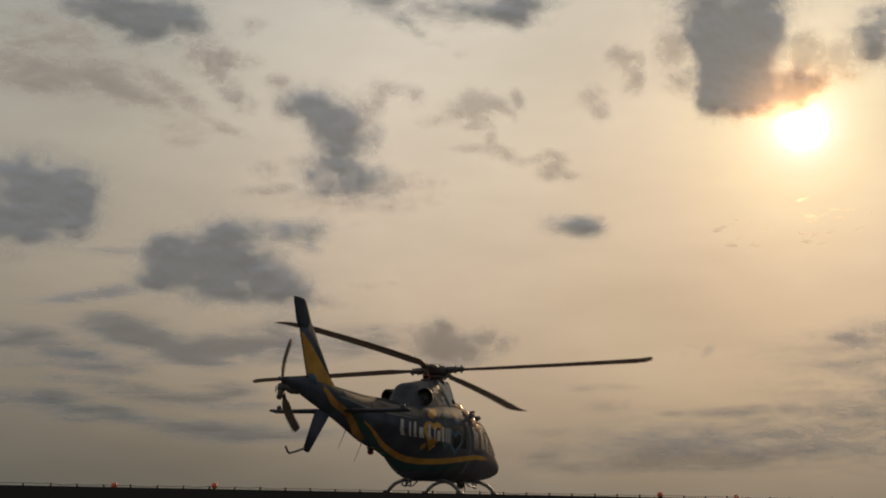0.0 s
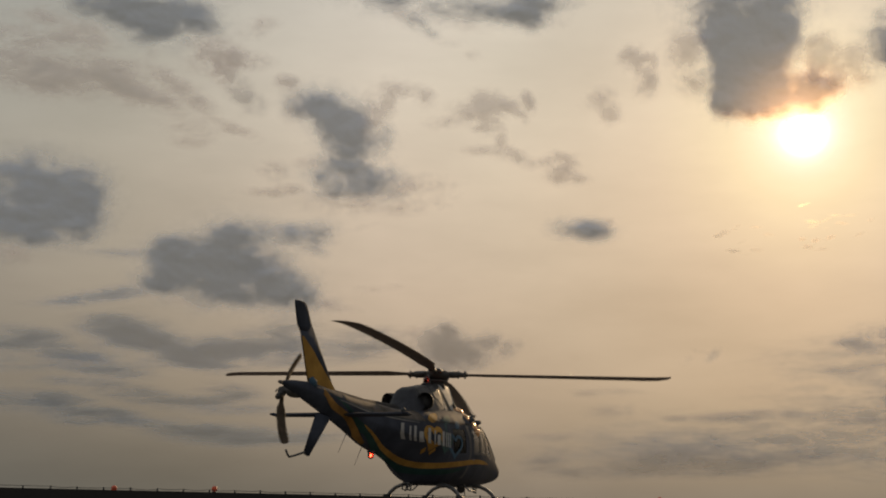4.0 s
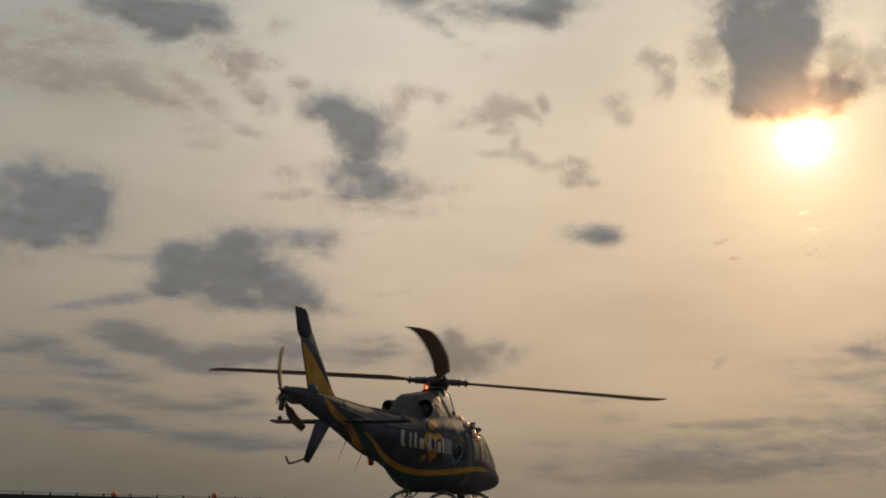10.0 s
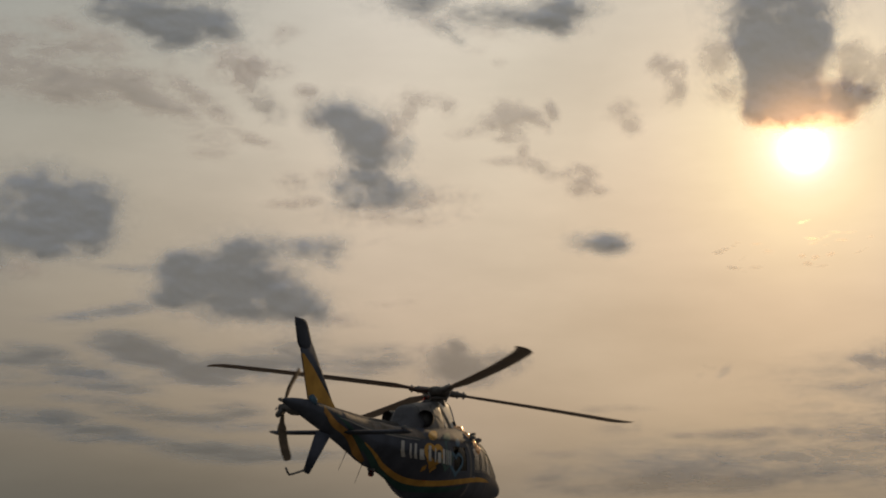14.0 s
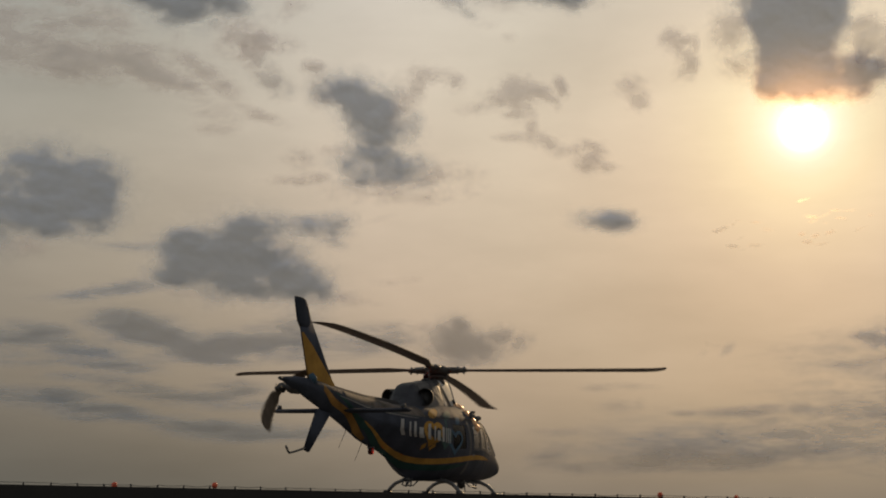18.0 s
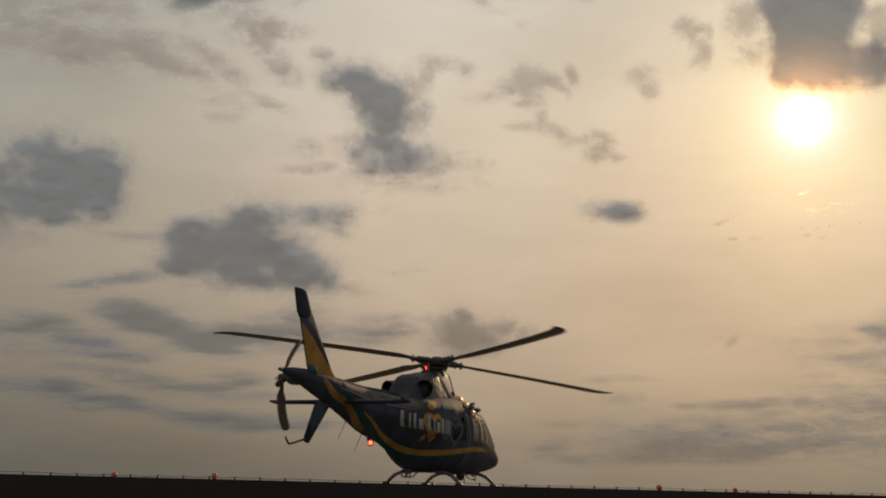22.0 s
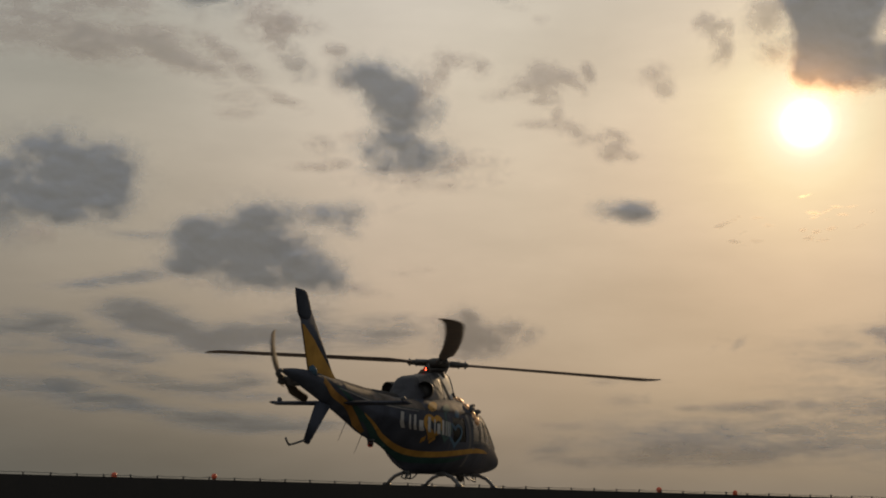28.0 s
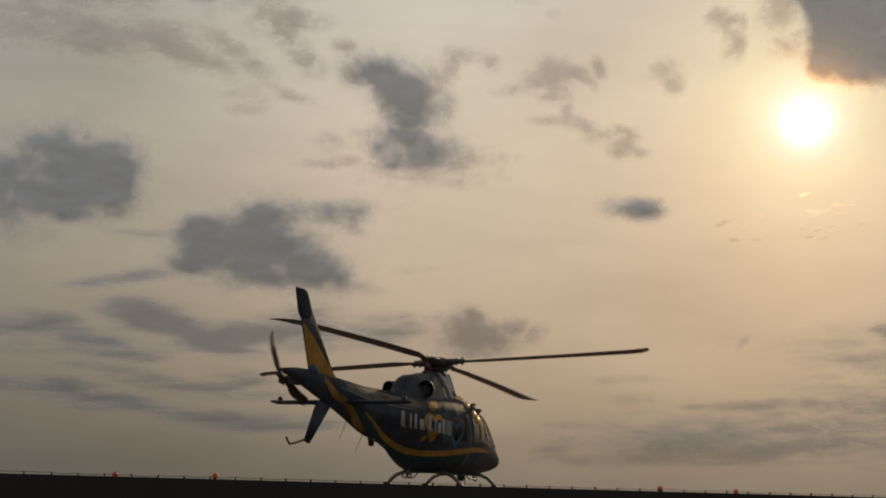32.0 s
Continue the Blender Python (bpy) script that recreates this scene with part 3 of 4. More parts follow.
        for x in (-4.0, -3.3, -2.65):
            part("panel_seam", ribbon([(x, 1.77), (x + 0.03, 1.96)], 0.014, s, 0.015, 6, 3), BLACK, deck)
        for x in (-3.75, -3.62, -3.0, -2.87):
            part("vent", ribbon([(x, 1.83), (x + 0.02, 1.90)], 0.05, s, 0.016, 4, 3), BLACK, deck)
    # roof lamps, and domes added to catch the sun's glints
    for x, z, r in ((0.52, 1.87, 0.06), (1.0, 1.84, 0.065), (0.95, 1.98, 0.04)):
        p = at_height(x, z, -1, 0.0)
        part("roof_lamp", tube([p + Vector((-0.05, 0.03, -0.04)), p + Vector((0, -0.02, 0.03)), p + Vector((0.09, -0.05, 0.05))], [r, r, r * 0.8], 10), BLACK, heli)
    # domes made up to show sun glints along the roof edge
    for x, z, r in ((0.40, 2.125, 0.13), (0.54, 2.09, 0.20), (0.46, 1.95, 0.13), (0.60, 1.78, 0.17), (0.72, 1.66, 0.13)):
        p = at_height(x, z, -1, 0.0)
        # halfway between viewer and sun, so that the glint fits the camera's view
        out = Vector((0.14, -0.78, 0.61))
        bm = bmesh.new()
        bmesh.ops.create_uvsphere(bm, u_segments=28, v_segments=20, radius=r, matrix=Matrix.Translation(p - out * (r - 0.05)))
        part("glint_dome", bm, GLINT, heli, "added polished dome that catches a sun glint")
    part("cable_cutter", tube([(1.1, 0.0, 2.1), (1.16, 0.0, 2.22), (1.1, 0, 2.28)], [0.02, 0.012, 0.01], 6), BLACK, heli)


def build_tail(heli):
    up = Vector((0, 1, 0))
    fin = part("vertical_fin", wing(((-4.95, 0, 2.0), (-6.02, 0, 2.12)), ((-5.98, 0, 3.2), (-6.52, 0, 3.2)), (0.16, 0.10), up), MATT, heli)
    tip = []
    for z, le, te, th in ((3.10, -5.905, -6.49, 0.10), (3.20, -5.98, -6.585, 0.10), (3.56, -6.20, -6.70, 0.08), (3.615, -6.25, -6.705, 0.07), (3.645, -6.34, -6.70, 0.05)):
        ring = []
        for k in range(16):
            u = k / 8 if k < 8 else (16 - k) / 8
            h = 2.2 * th * (0.9 * math.sqrt(u) * (1 - u) + 0.06 * (1 - u) + 0.03)
            ring.append((le + (te - le) * u, 0.504 * h if k < 8 else -0.504 * h, z))
        tip.append(ring)
    part("fin_tip", loft(tip), MATT, fin)
    for s in (-1, 1):

        def on_fin(x, z):
            v = (z - 2.05) / 1.15
            le, te = -4.95 - 1.03 * v, -6.03 - 0.49 * v
            u = min(1, max(0, (le - x) / (le - te)))
            th = 0.16 + (0.10 - 0.16) * v
            return Vector((x, s * (1.1 * th * (0.9 * math.sqrt(u) * (1 - u) + 0.06 * (1 - u) + 0.03) + 0.006), z))
        rows = []
        for i in range(13):
            z = 2.08 + (3.0 - 2.08) * i / 12
            v = (z - 2.05) / 1.15
            le, xb = -4.95 - 1.03 * v, -6.03 - 0.45 * v
            xa = xb + (le - xb) * np.interp(z, [2.08, 2.3, 2.6, 2.78, 3.0], [0.93, 0.78, 0.55, 0.42, 0.10])
            rows.append([on_fin(xa + (xb - xa) * j / 8, z) for j in range(9)])
        part("yellow_fin_panel", loft(rows, False, False), YELLOW, fin, "yellow painted lower fin")
    vent = part("ventral_fin", wing(((-5.15, 0, 1.55), (-5.72, 0, 1.62)), ((-5.93, 0, 0.79), (-6.14, 0, 0.85)), (0.13, 0.08), up), MATT, heli)
    part("tail_skid", tube([(-6.08, 0, 0.86), (-6.45, 0, 0.78), (-6.64, 0, 0.75), (-6.70, 0, 0.79), (-6.77, 0, 0.87)], [0.022, 0.02, 0.02, 0.02, 0.02], 8), BLACK, vent)
    for s in (-1, 1):
        st = part("stabilizer", wing(((-4.52, s * 0.2, 1.66), (-4.98, s * 0.2, 1.64)), ((-4.58, s * 1.46, 1.66), (-4.94, s * 1.46, 1.65)), (0.11, 0.09)), MATT, heli, "dark tapered horizontal stabilizer")
        part("stabilizer_tip", loft([[(-4.76 + 0.2 * math.cos(k * math.tau / 14), s * y, 1.66 + h * math.sin(k * math.tau / 14)) for k in range(14)] for y, h in ((1.46, 0.035), (1.485, 0.03))]), MATT, st)
        part("position_light", tube([(-4.74, s * 1.38, 1.68), (-4.74, s * 1.38, 1.74), (-4.74, s * 1.38, 1.77)], [0.05, 0.05, 0.03], 10), BLACK, st)
    # gearbox and hub housing at the boom's end
    part("tail_gearbox", loft([[(-6.45 + r * math.cos(k * math.tau / 14), y, 1.96 + r * math.sin(k * math.tau / 14)) for k in range(14)] for y, r in ((-0.02, 0.13), (0.12, 0.12), (0.2, 0.08))]), SOOT, heli)
    part("boom_tip_lamp", tube([(-7.05, 0, 2.07), (-7.12, 0, 2.07)], [0.04, 0.025], 8), BLACK, heli)
    for x, z in ((-4.45, 1.28), (-3.75, 1.05)):
        part("whip_antenna", tube([(x, 0.0, z + 0.02), (x - 0.30, 0.0, z - 0.36)], [0.008, 0.004], 6), BLACK, heli)
    part("fin_fitting", tube([(-6.02, -0.09, 2.08), (-6.05, -0.10, 2.16), (-6.10, -0.08, 2.24)], [0.075, 0.08, 0.05], 10), BLUE, heli, "blue strobe light housing at the foot of the fin")


def build_gear(heli):
    for s in (-1, 1):
        pts = [(-1.75, s * 0.9, 0.055), (-1.2, s * 0.9, 0.05), (1.75, s * 0.9, 0.05), (1.95, s * 0.9, 0.06), (2.1, s * 0.9, 0.085)]
        part("skid_tube", tube(pts, 0.05, 12), STEEL, heli)
        for x in (-0.62, 1.53):
            part("skid_saddle", tube([(x - 0.12, s * 0.9, 0.09), (x + 0.12, s * 0.9, 0.09)], 0.065, 10), BLACK, heli)
        part("boarding_step", tube([(0.15, s * 0.66, 0.40), (0.15, s * 0.80, 0.27), (0.55, s * 0.80, 0.27), (0.55, s * 0.66, 0.40)], 0.016, 6), STEEL, heli)
    for x in (-0.62, 1.53):
        arch = [(x, 0.9, 0.09), (x, 0.83, 0.20), (x, 0.70, 0.31), (x, 0.52, 0.38), (x, 0.3, 0.40), (x, 0, 0.405), (x, -0.3, 0.40), (x, -0.52, 0.38), (x, -0.70, 0.31), (x, -0.83, 0.20), (x, -0.9, 0.09)]
        part("cross_tube", tube(arch, 0.042, 10), STEEL, heli)
    for x, y in ((-1.75, -0.15), (-1.45, 0.1), (2.2, -0.1)):
        part("tie_down_ring", tube([(x, y, 0.40), (x - 0.10, y, 0.27), (x + 0.04, y - 0.03, 0.24), (x + 0.12, y, 0.33), (x + 0.18, y, 0.40)], 0.018, 6), BLACK, heli)
    part("belly_lamp", tube([(1.9, 0.15, 0.42), (1.95, 0.15, 0.30), (2.02, 0.15, 0.28)], [0.08, 0.10, 0.06], 10), BLACK, heli)
    part("belly_aerial", tube([(1.55, -0.1, 0.4), (1.62, -0.1, 0.14)], [0.02, 0.008], 6), BLACK, heli)
    for x, y in ((-2.1, -0.25), (-0.2, -0.3), (0.9, -0.25)):
        part("belly_fitting", box(0.22, 0.12, 0.06, pose(x, y, 0.375), 0.02), BLACK, heli)


HUB = Vector((0.03, 0, 2.93))
TAIL_HUB = Vector((-6.45, 0.30, 1.96))


def build_rotors(heli):
    part("rotor_mast", tube([(0, 0, 2.6), (0, 0, 2.72), (0, 0, 2.78), (0.0, 0, 2.95)], [0.20, 0.17, 0.09, 0.085], 16), SOOT, heli)
    for a in (40, 160, 280):
        c, s = math.cos(radians(a)), math.sin(radians(a))
        part("pitch_link", tube([(0.2 * c, 0.2 * s, 2.70), (0.30 * c, 0.30 * s, 2.90)], 0.02, 6), STEEL, heli)
    # swash plate ring
    part("swash_plate", loft([[(r * math.cos(k * math.tau / 20), r * math.sin(k * math.tau / 20), z) for k in range(20)] for r, z in ((0.12, 2.74), (0.24, 2.75), (0.25, 2.79), (0.13, 2.81))]), SOOT, heli)
    bm = loft([[(r * math.cos(k * math.tau / 24), r * math.sin(k * math.tau / 24), z) for k in range(24)] for r, z in ((0.12, -0.12), (0.26, -0.10), (0.30, -0.04), (0.30, 0.03), (0.26, 0.065), (0.21, 0.09), (0.15, 0.11), (0.06, 0.12))])
    rotor = part("main_rotor", bm, SOOT, heli, "dark four-blade main rotor head")
    rotor.location = HUB
    for k in range(4):
        turn = pose(0, 0, 0, 0, 0, 90 * k)
        grip = tube([(0.22, 0, 0), (0.40, 0, 0), (0.55, 0, 0), (0.72, 0, 0)], [0.075, 0.08, 0.062, 0.05], 10)
        grip.transform(turn)
        part("blade_grip", grip, SOOT, rotor)
        damper = tube([(0.25, 0.16, 0.02), (0.52, 0.14, 0.02)], [0.045, 0.035], 8)
        damper.transform(turn)
        part("blade_damper", damper, STEEL, rotor)
        for r in (0.50, 0.66):
            bolt = tube([(r, 0.0, -0.085), (r, 0.0, 0.085)], [0.026, 0.026], 8)
            bolt.transform(turn)
            part("blade_bolt", bolt, STEEL, rotor)
        rings = []
        for r, chord, th, sweep, tw in ((0.62, 0.14, 0.08, 0, 4), (0.85, 0.22, 0.075, 0, 5), (1.15, 0.36, 0.07, 0, 5), (3.0, 0.38, 0.064, 0, 3), (4.85, 0.38, 0.058, 0, 1), (5.1, 0.36, 0.05, 0.02, 1), (5.3, 0.27, 0.038, 0.09, 1), (5.4, 0.14, 0.022, 0.17, 1)):
            ring = []
            for j in range(16):
                a = j * math.tau / 16
                c = chord * (0.5 * math.cos(a) + 0.22)
                h = th * 0.5 * math.sin(a) * (0.75 + 0.25 * math.cos(a))
                p = Vector((0, c - sweep, h))
                p = pose(0, 0, 0, tw, 0, 0) @ p
                ring.append((r, p.y, p.z - 0.009 * max(0, r - 1) ** 1.0))
            rings.append(ring)
        blade = loft(rings)
        blade.transform(turn)
        part("rotor_blade", blade, ROTOR, rotor, "long dark composite rotor blade with swept tip")
    tail = part("tail_rotor", tube([(0, -0.22, 0), (0, -0.05, 0), (0, 0.0, 0), (0, 0.07, 0), (0, 0.10, 0)], [0.04, 0.05, 0.10, 0.09, 0.04], 14), SOOT, heli, "two-blade tail rotor hub")
    tail.location = TAIL_HUB
    blades = []
    for k in range(2):
        turn = pose(0, 0, 0, 0, 180 * k, 0)
        rings = []
        for r, chord, th in ((0.10, 0.08, 0.05), (0.22, 0.10, 0.045), (0.34, 0.22, 0.03), (0.85, 0.235, 0.022), (0.94, 0.21, 0.018), (0.97, 0.12, 0.012)):
            rings.append([(chord * 0.5 * math.cos(j * math.tau / 12), th * 0.5 * math.sin(j * math.tau / 12) + 0.25 * chord * 0.5 * math.cos(j * math.tau / 12), r) for j in range(12)])
        blade = loft(rings)
        blade.transform(turn)
        blades.append(part("tail_blade", blade, TAILROTOR, tail, "worn brown-grey tail rotor blade"))
        cuff = tube([(0, 0, 0.08), (0, 0, 0.24)], [0.06, 0.05], 8)
        cuff.transform(turn)
        part("blade_cuff", cuff, SOOT, tail)
    for k in range(2):
        link = tube([(0.05, 0.12, 0.0), (0.07, 0.06, 0.16)], 0.012, 6)
        link.transform(pose(0, 0, 0, 0, 180 * k, 0))
        part("pitch_horn", link, STEEL, tail)
    return rotor, tail, blades


def build_beacon(heli, place, down):
    """A revolving red anti-collision light: a lens over a lamp head that turns."""
    f = -1 if down else 1
    base = part("beacon", tube([(0, 0, -0.03 * f), (0, 0, 0.0), (0, 0, 0.015 * f)], [0.08, 0.08, 0.065], 16), BLACK, heli, "revolving red anti-collision beacon")
    base.location = place
    part("red_lens", loft([[(r * math.cos(k * math.tau / 18), r * math.sin(k * math.tau / 18), z * f) for k in range(18)] for r, z in ((0.066, 0.016), (0.066, 0.08), (0.055, 0.12), (0.025, 0.138))]), REDGLASS, base, "clear red lens")
    # the lamp head: a hooded reflector with a glowing bowl, open to +x
    head = part("lamp_head", loft([[(0.024, -0.052, z * f)] + [(0.042 * math.sin(a), 0.052 * math.cos(a), z * f) for a in [math.pi + math.pi * k / 10 for k in range(11)]] + [(0.024, 0.052, z * f)] for z in (0.02, 0.115)], False, True), BLACK, base)
    part("glowing_bowl", loft([[(x, r * math.cos(k * math.tau / 14), (0.068 + r * math.sin(k * math.tau / 14)) * f) for k in range(14)] for r, x in ((0.036, 0.0), (0.03, -0.014), (0.016, -0.022), (0.003, -0.024))], True, False), FLASH, head, "glowing red-orange lamp bowl")
    return head


def build_helicopter():
    heli = tagged(empty("helicopter"), "dark navy medical helicopter with yellow stripe, rotors turning, on its skids", "helicopter")
    build_fuselage(heli)
    build_livery(heli)
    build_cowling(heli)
    build_tail(heli)
    build_gear(heli)
    rotor, tail, blades = build_rotors(heli)
    top = build_beacon(heli, Vector((-0.62, 0, 2.665)), False)
    belly = build_beacon(heli, Vector((-3.33, 0.0, 0.985)), True)
    return heli, rotor, tail, blades, top, belly


HELI, ROTOR_HEAD, TAIL_HEAD, TAIL_BLADES, TOP_LAMP, BELLY_LAMP = build_helicopter()

# ---- ground and raised deck ----
EDGE_START = Vector((EYE.x + 0.45 * 37.118, EYE.y + 0.45 * 33.331, 0))
EDGE_WAY = Vector((math.cos(radians(-54.27)), math.sin(radians(-54.27)), 0))
EDGE_IN = Vector((-EDGE_WAY.y, EDGE_WAY.x, 0))
RIM = 0.085


def on_edge(k, inwards=0.0, z=0.0):
    """A point of the deck's edge, k post spacings along it."""
    p = EDGE_START + EDGE_WAY * (0.45 * k) + EDGE_IN * inwards
    return Vector((p.x, p.y, z))


def slab(k0, k1, a, b, z0, z1):
    return loft([[on_edge(k, a, z0), on_edge(k, b, z0), on_edge(k, b, z1), on_edge(k, a, z1)] for k in (k0, k1)])


def build_ground():
    bm = bmesh.new()
    bmesh.ops.create_circle(bm, cap_ends=True, radius=4800, segments=64)
    bm.transform(pose(0, 0, -1.55))
    tagged(part("ground", bm, GRASS, smooth=False), "level ground reaching the horizon, made pale to bounce light", "ground", kind="structure")
    tagged(part("deck", slab(-16, 62, 0.15, 27, -1.6, 0.0), DECK, smooth=False), "raised landing deck, made pale to bounce light under the helicopter", "landing deck", kind="structure")
    tagged(part("parapet", slab(-16, 62, 0.0, 0.146, -1.6, RIM), WALL, smooth=False), "low parapet along the deck edge, black like a backlit silhouette", "parapet", kind="structure")


build_ground()


def build_fence():
    fence = tagged(empty("edge_wire"), "thin black wire on short posts along the deck edge", "wire fence")
    rnd = random.Random(5)
    for k in range(-6, 46):
        p = on_edge(k, 0.05, RIM - 0.01)
        lean = Vector((rnd.uniform(-0.012, 0.012), rnd.uniform(-0.012, 0.012), 0.052 + rnd.uniform(-0.008, 0.012)))
        post = part("post", tube([p, p + lean * 0.7, p + lean], [0.013, 0.016, 0.014], 6), WIRE, fence)
        q = on_edge(k + 1, 0.05, RIM - 0.01)
        h, sag = 0.044 + rnd.uniform(-0.008, 0.008), rnd.uniform(0.0, 0.018)
        line = [p.lerp(q, u) + Vector((0, 0, h - 4 * sag * u * (1 - u) + rnd.uniform(-0.002, 0.002))) for u in (0, 0.2, 0.4, 0.6, 0.8, 1)]
        part("wire", tube(line, 0.005, 5), WIRE, fence)
    for k, h, r in ((3.35, 0.005, 0.05), (7.22, 0.035, 0.05), (26.15, 0.028, 0.052), (29.7, 0.008, 0.046)):
        base = on_edge(k, 0.30, 0)
        lamp = tagged(empty("edge_lamp", Matrix.Translation(base)), "orange-red globe edge lamp beside the parapet", "edge lamp", "lamps along the deck edge")
        part("stem", tube([(0, 0, 0), (0, 0, RIM + h - 0.02)], [0.04, 0.03], 10), BLACK, lamp)
        part("globe", loft([[(r * c * math.cos(j * math.tau / 14), r * c * math.sin(j * math.tau / 14), RIM + h + z) for j in range(14)] for c, z in ((0.7, -0.02), (1.0, 0.0), (1.0, 0.035), (0.8, 0.06), (0.35, 0.075))]), AMBER, lamp, "orange-red globe")


build_fence()

# ---- clouds: one drifting layer, placed to fit the camera's view ----
FORWARD = heading(23.389, 11.574)
LEVEL = heading(23.389 - 90, 0)
LIFT = LEVEL.cross(FORWARD)
LEAN = radians(1.038)
RIGHT = LEVEL * math.cos(LEAN) + LIFT * math.sin(LEAN)
UP = LIFT * math.cos(LEAN) - LEVEL * math.sin(LEAN)
WIND = Vector((-0.00344, -0.00753, 0))  # per second, in heights of the layer
CLOUDS = []

def cloud_sheet(number, lumps, scale, ahead, stretch, stuff):
    """A heaped sheet of vapour turned to the viewer, about its own middle, leaning to face the ground and so look
    darker; the low ones lean more.
    """
    lean = 0.25 if ahead.z > 0.2 else 0.5 if ahead.z > 0.13 else 1.2
    xs = [l[0] + s * 3.2 * max(l[2], l[3]) for l in lumps for s in (-1, 1)]
    zs = [l[1] + s * 3.2 * (l[3] + abs(math.sin(radians(l[4]))) * l[2]) for l in lumps for s in (-1, 1)]
    x0, x1, z0, z1 = min(xs), max(xs), min(zs), max(zs)
    nx, nz = int(min(150, 12 + (x1 - x0) * 5)), int(min(110, 12 + (z1 - z0) * 6))
    gx, gz = np.meshgrid(np.linspace(x0, x1, nx), np.linspace(z0, z1, nz))
    d = np.zeros_like(gx)
    for ox, oz, rx, rz, slant, weight in lumps:
        c, s = math.cos(radians(slant)), math.sin(radians(slant))
        px, pz = (gx - ox) * c + (gz - oz) * s, -(gx - ox) * s + (gz - oz) * c
        q2 = (px / rx) ** 2 + (pz / rz) ** 2
        one = weight * (0.84 * np.exp(-0.55 * q2**1.1) + 0.16 * np.exp(-0.2 * q2))
        d = np.maximum(d, one) + 0.22 * np.minimum(d, one)
    border = np.minimum(np.minimum((gx - x0), (x1 - gx)), np.minimum((gz - z0), (z1 - gz)))
    d *= np.clip(border / 0.5, 0, 1)
    puff = np.minimum(d, 1.3)
    verts, places = [], []
    for i in range(nz):
        for j in range(nx):
            spot = Vector((gx[i, j] * 0.55 + 37.0 * number, gz[i, j] * 0.75 + 11.0 * number, 3.0))
            deep = puff[i, j] * (0.55 + 0.12 * noise.fractal(spot, 0.9, 2.1, 3)) + lean * gz[i, j]
            verts.append(RIGHT * gx[i, j] * scale + UP * gz[i, j] * scale - ahead * (deep * scale))
            places.append((gx[i, j] / math.sqrt(stretch) + 37.0 * number, gz[i, j] * stretch + 11.0 * number, number * 5.0))
    faces = [(i * nx + j, i * nx + j + 1, (i + 1) * nx + j + 1, (i + 1) * nx + j) for i in range(nz - 1) for j in range(nx - 1) if max(d[i, j], d[i, j + 1], d[i + 1, j], d[i + 1, j + 1]) > 0.025]
    me = bpy.data.meshes.new("cloud")
    me.from_pydata(verts, [], faces)
    me.attributes.new("vapour_amount", "FLOAT", "POINT").data.foreach_set("value", d.ravel().astype(np.float32))
    me.attributes.new("sheet_place", "FLOAT_VECTOR", "POINT").data.foreach_set("vector", np.array(places, np.float32).ravel())
    me.polygons.foreach_set("use_smooth", [True] * len(me.polygons))
    me.materials.append(stuff)
    return me


def drifting_cloud(label, u0, v0, stretch, stuff, lumps):
    """A cloud at u0 to the right and v0 up, in hundredths of the distance ahead. stretch: how streaky it is.
    The lumps: offset, half sizes, slant in degrees, density."""
    number = 3 + len([o for o in scene.collection.objects if o.name.startswith("cloud")])
    way = FORWARD + RIGHT * (u0 / 100) + UP * (v0 / 100)
    ahead = way.normalized()
    reach = min(4200.0, 720.0 / max(ahead.z, 0.02)) + 12.0 * (number % 7)
    origin = EYE + ahead * reach
    scale = reach / way.length / 100
    limit = min(0.68, sorted(l[5] for l in lumps)[len(lumps) // 2])
    thick, thin = [l for l in lumps if l[5] >= limit], [l for l in lumps if l[5] < limit]
    ob = tagged(new("cloud", cloud_sheet(number, thick, scale, ahead, stretch, stuff)), label, "cloud", "high ice clouds" if stuff is ICE else "drifting clouds")
    ob.location = origin
    if thin:
        wisp = new("wisp", cloud_sheet(number, thin, scale, ahead, stretch, MIST if stuff in (VAPOUR, HAZED) else stuff))
        wisp.parent = ob
        wisp.location = ahead * (3 * scale)
        wisp["label"] = "thin torn wisps of the cloud"
    if stuff is not ICE:
        CLOUDS.append((ob, origin, WIND * (reach * ahead.z)))


drifting_cloud("grey lumpy cloud with a knobbly edge", -33.73, 4.98, 1.15, VAPOUR,
               [(0, 0, 3.66, 2.05, -10, 1.22), (-2.22, 1.31, 1.46, 0.88, 0, 1.07), (2.91, 0.46, 2.05, 1.27, 0, 1.12), (4.25, -0.51, 0.88, 1.85, 0, 1.02), (2.63, -1.98, 2.44, 1.46, 0, 1.22), (-2.33, -2.45, 3.17, 1.36, -5, 1.32), (0.03, -3.78, 2.53, 0.88, -5, 1.12), (3.73, -3.44, 1.22, 0.88, 0, 0.82), (-4.97, -0.25, 1.46, 1.07, 0, 0.92), (-6.39, -2.92, 2.92, 2.19, 0, 1.12), (-3.03, -5.58, 2.44, 0.68, 0, 0.62), (-7.7, -0.04, 2.44, 1.95, 0, 1.02), (-9.55, -3.16, 2.92, 1.95, 0, 1.02)])
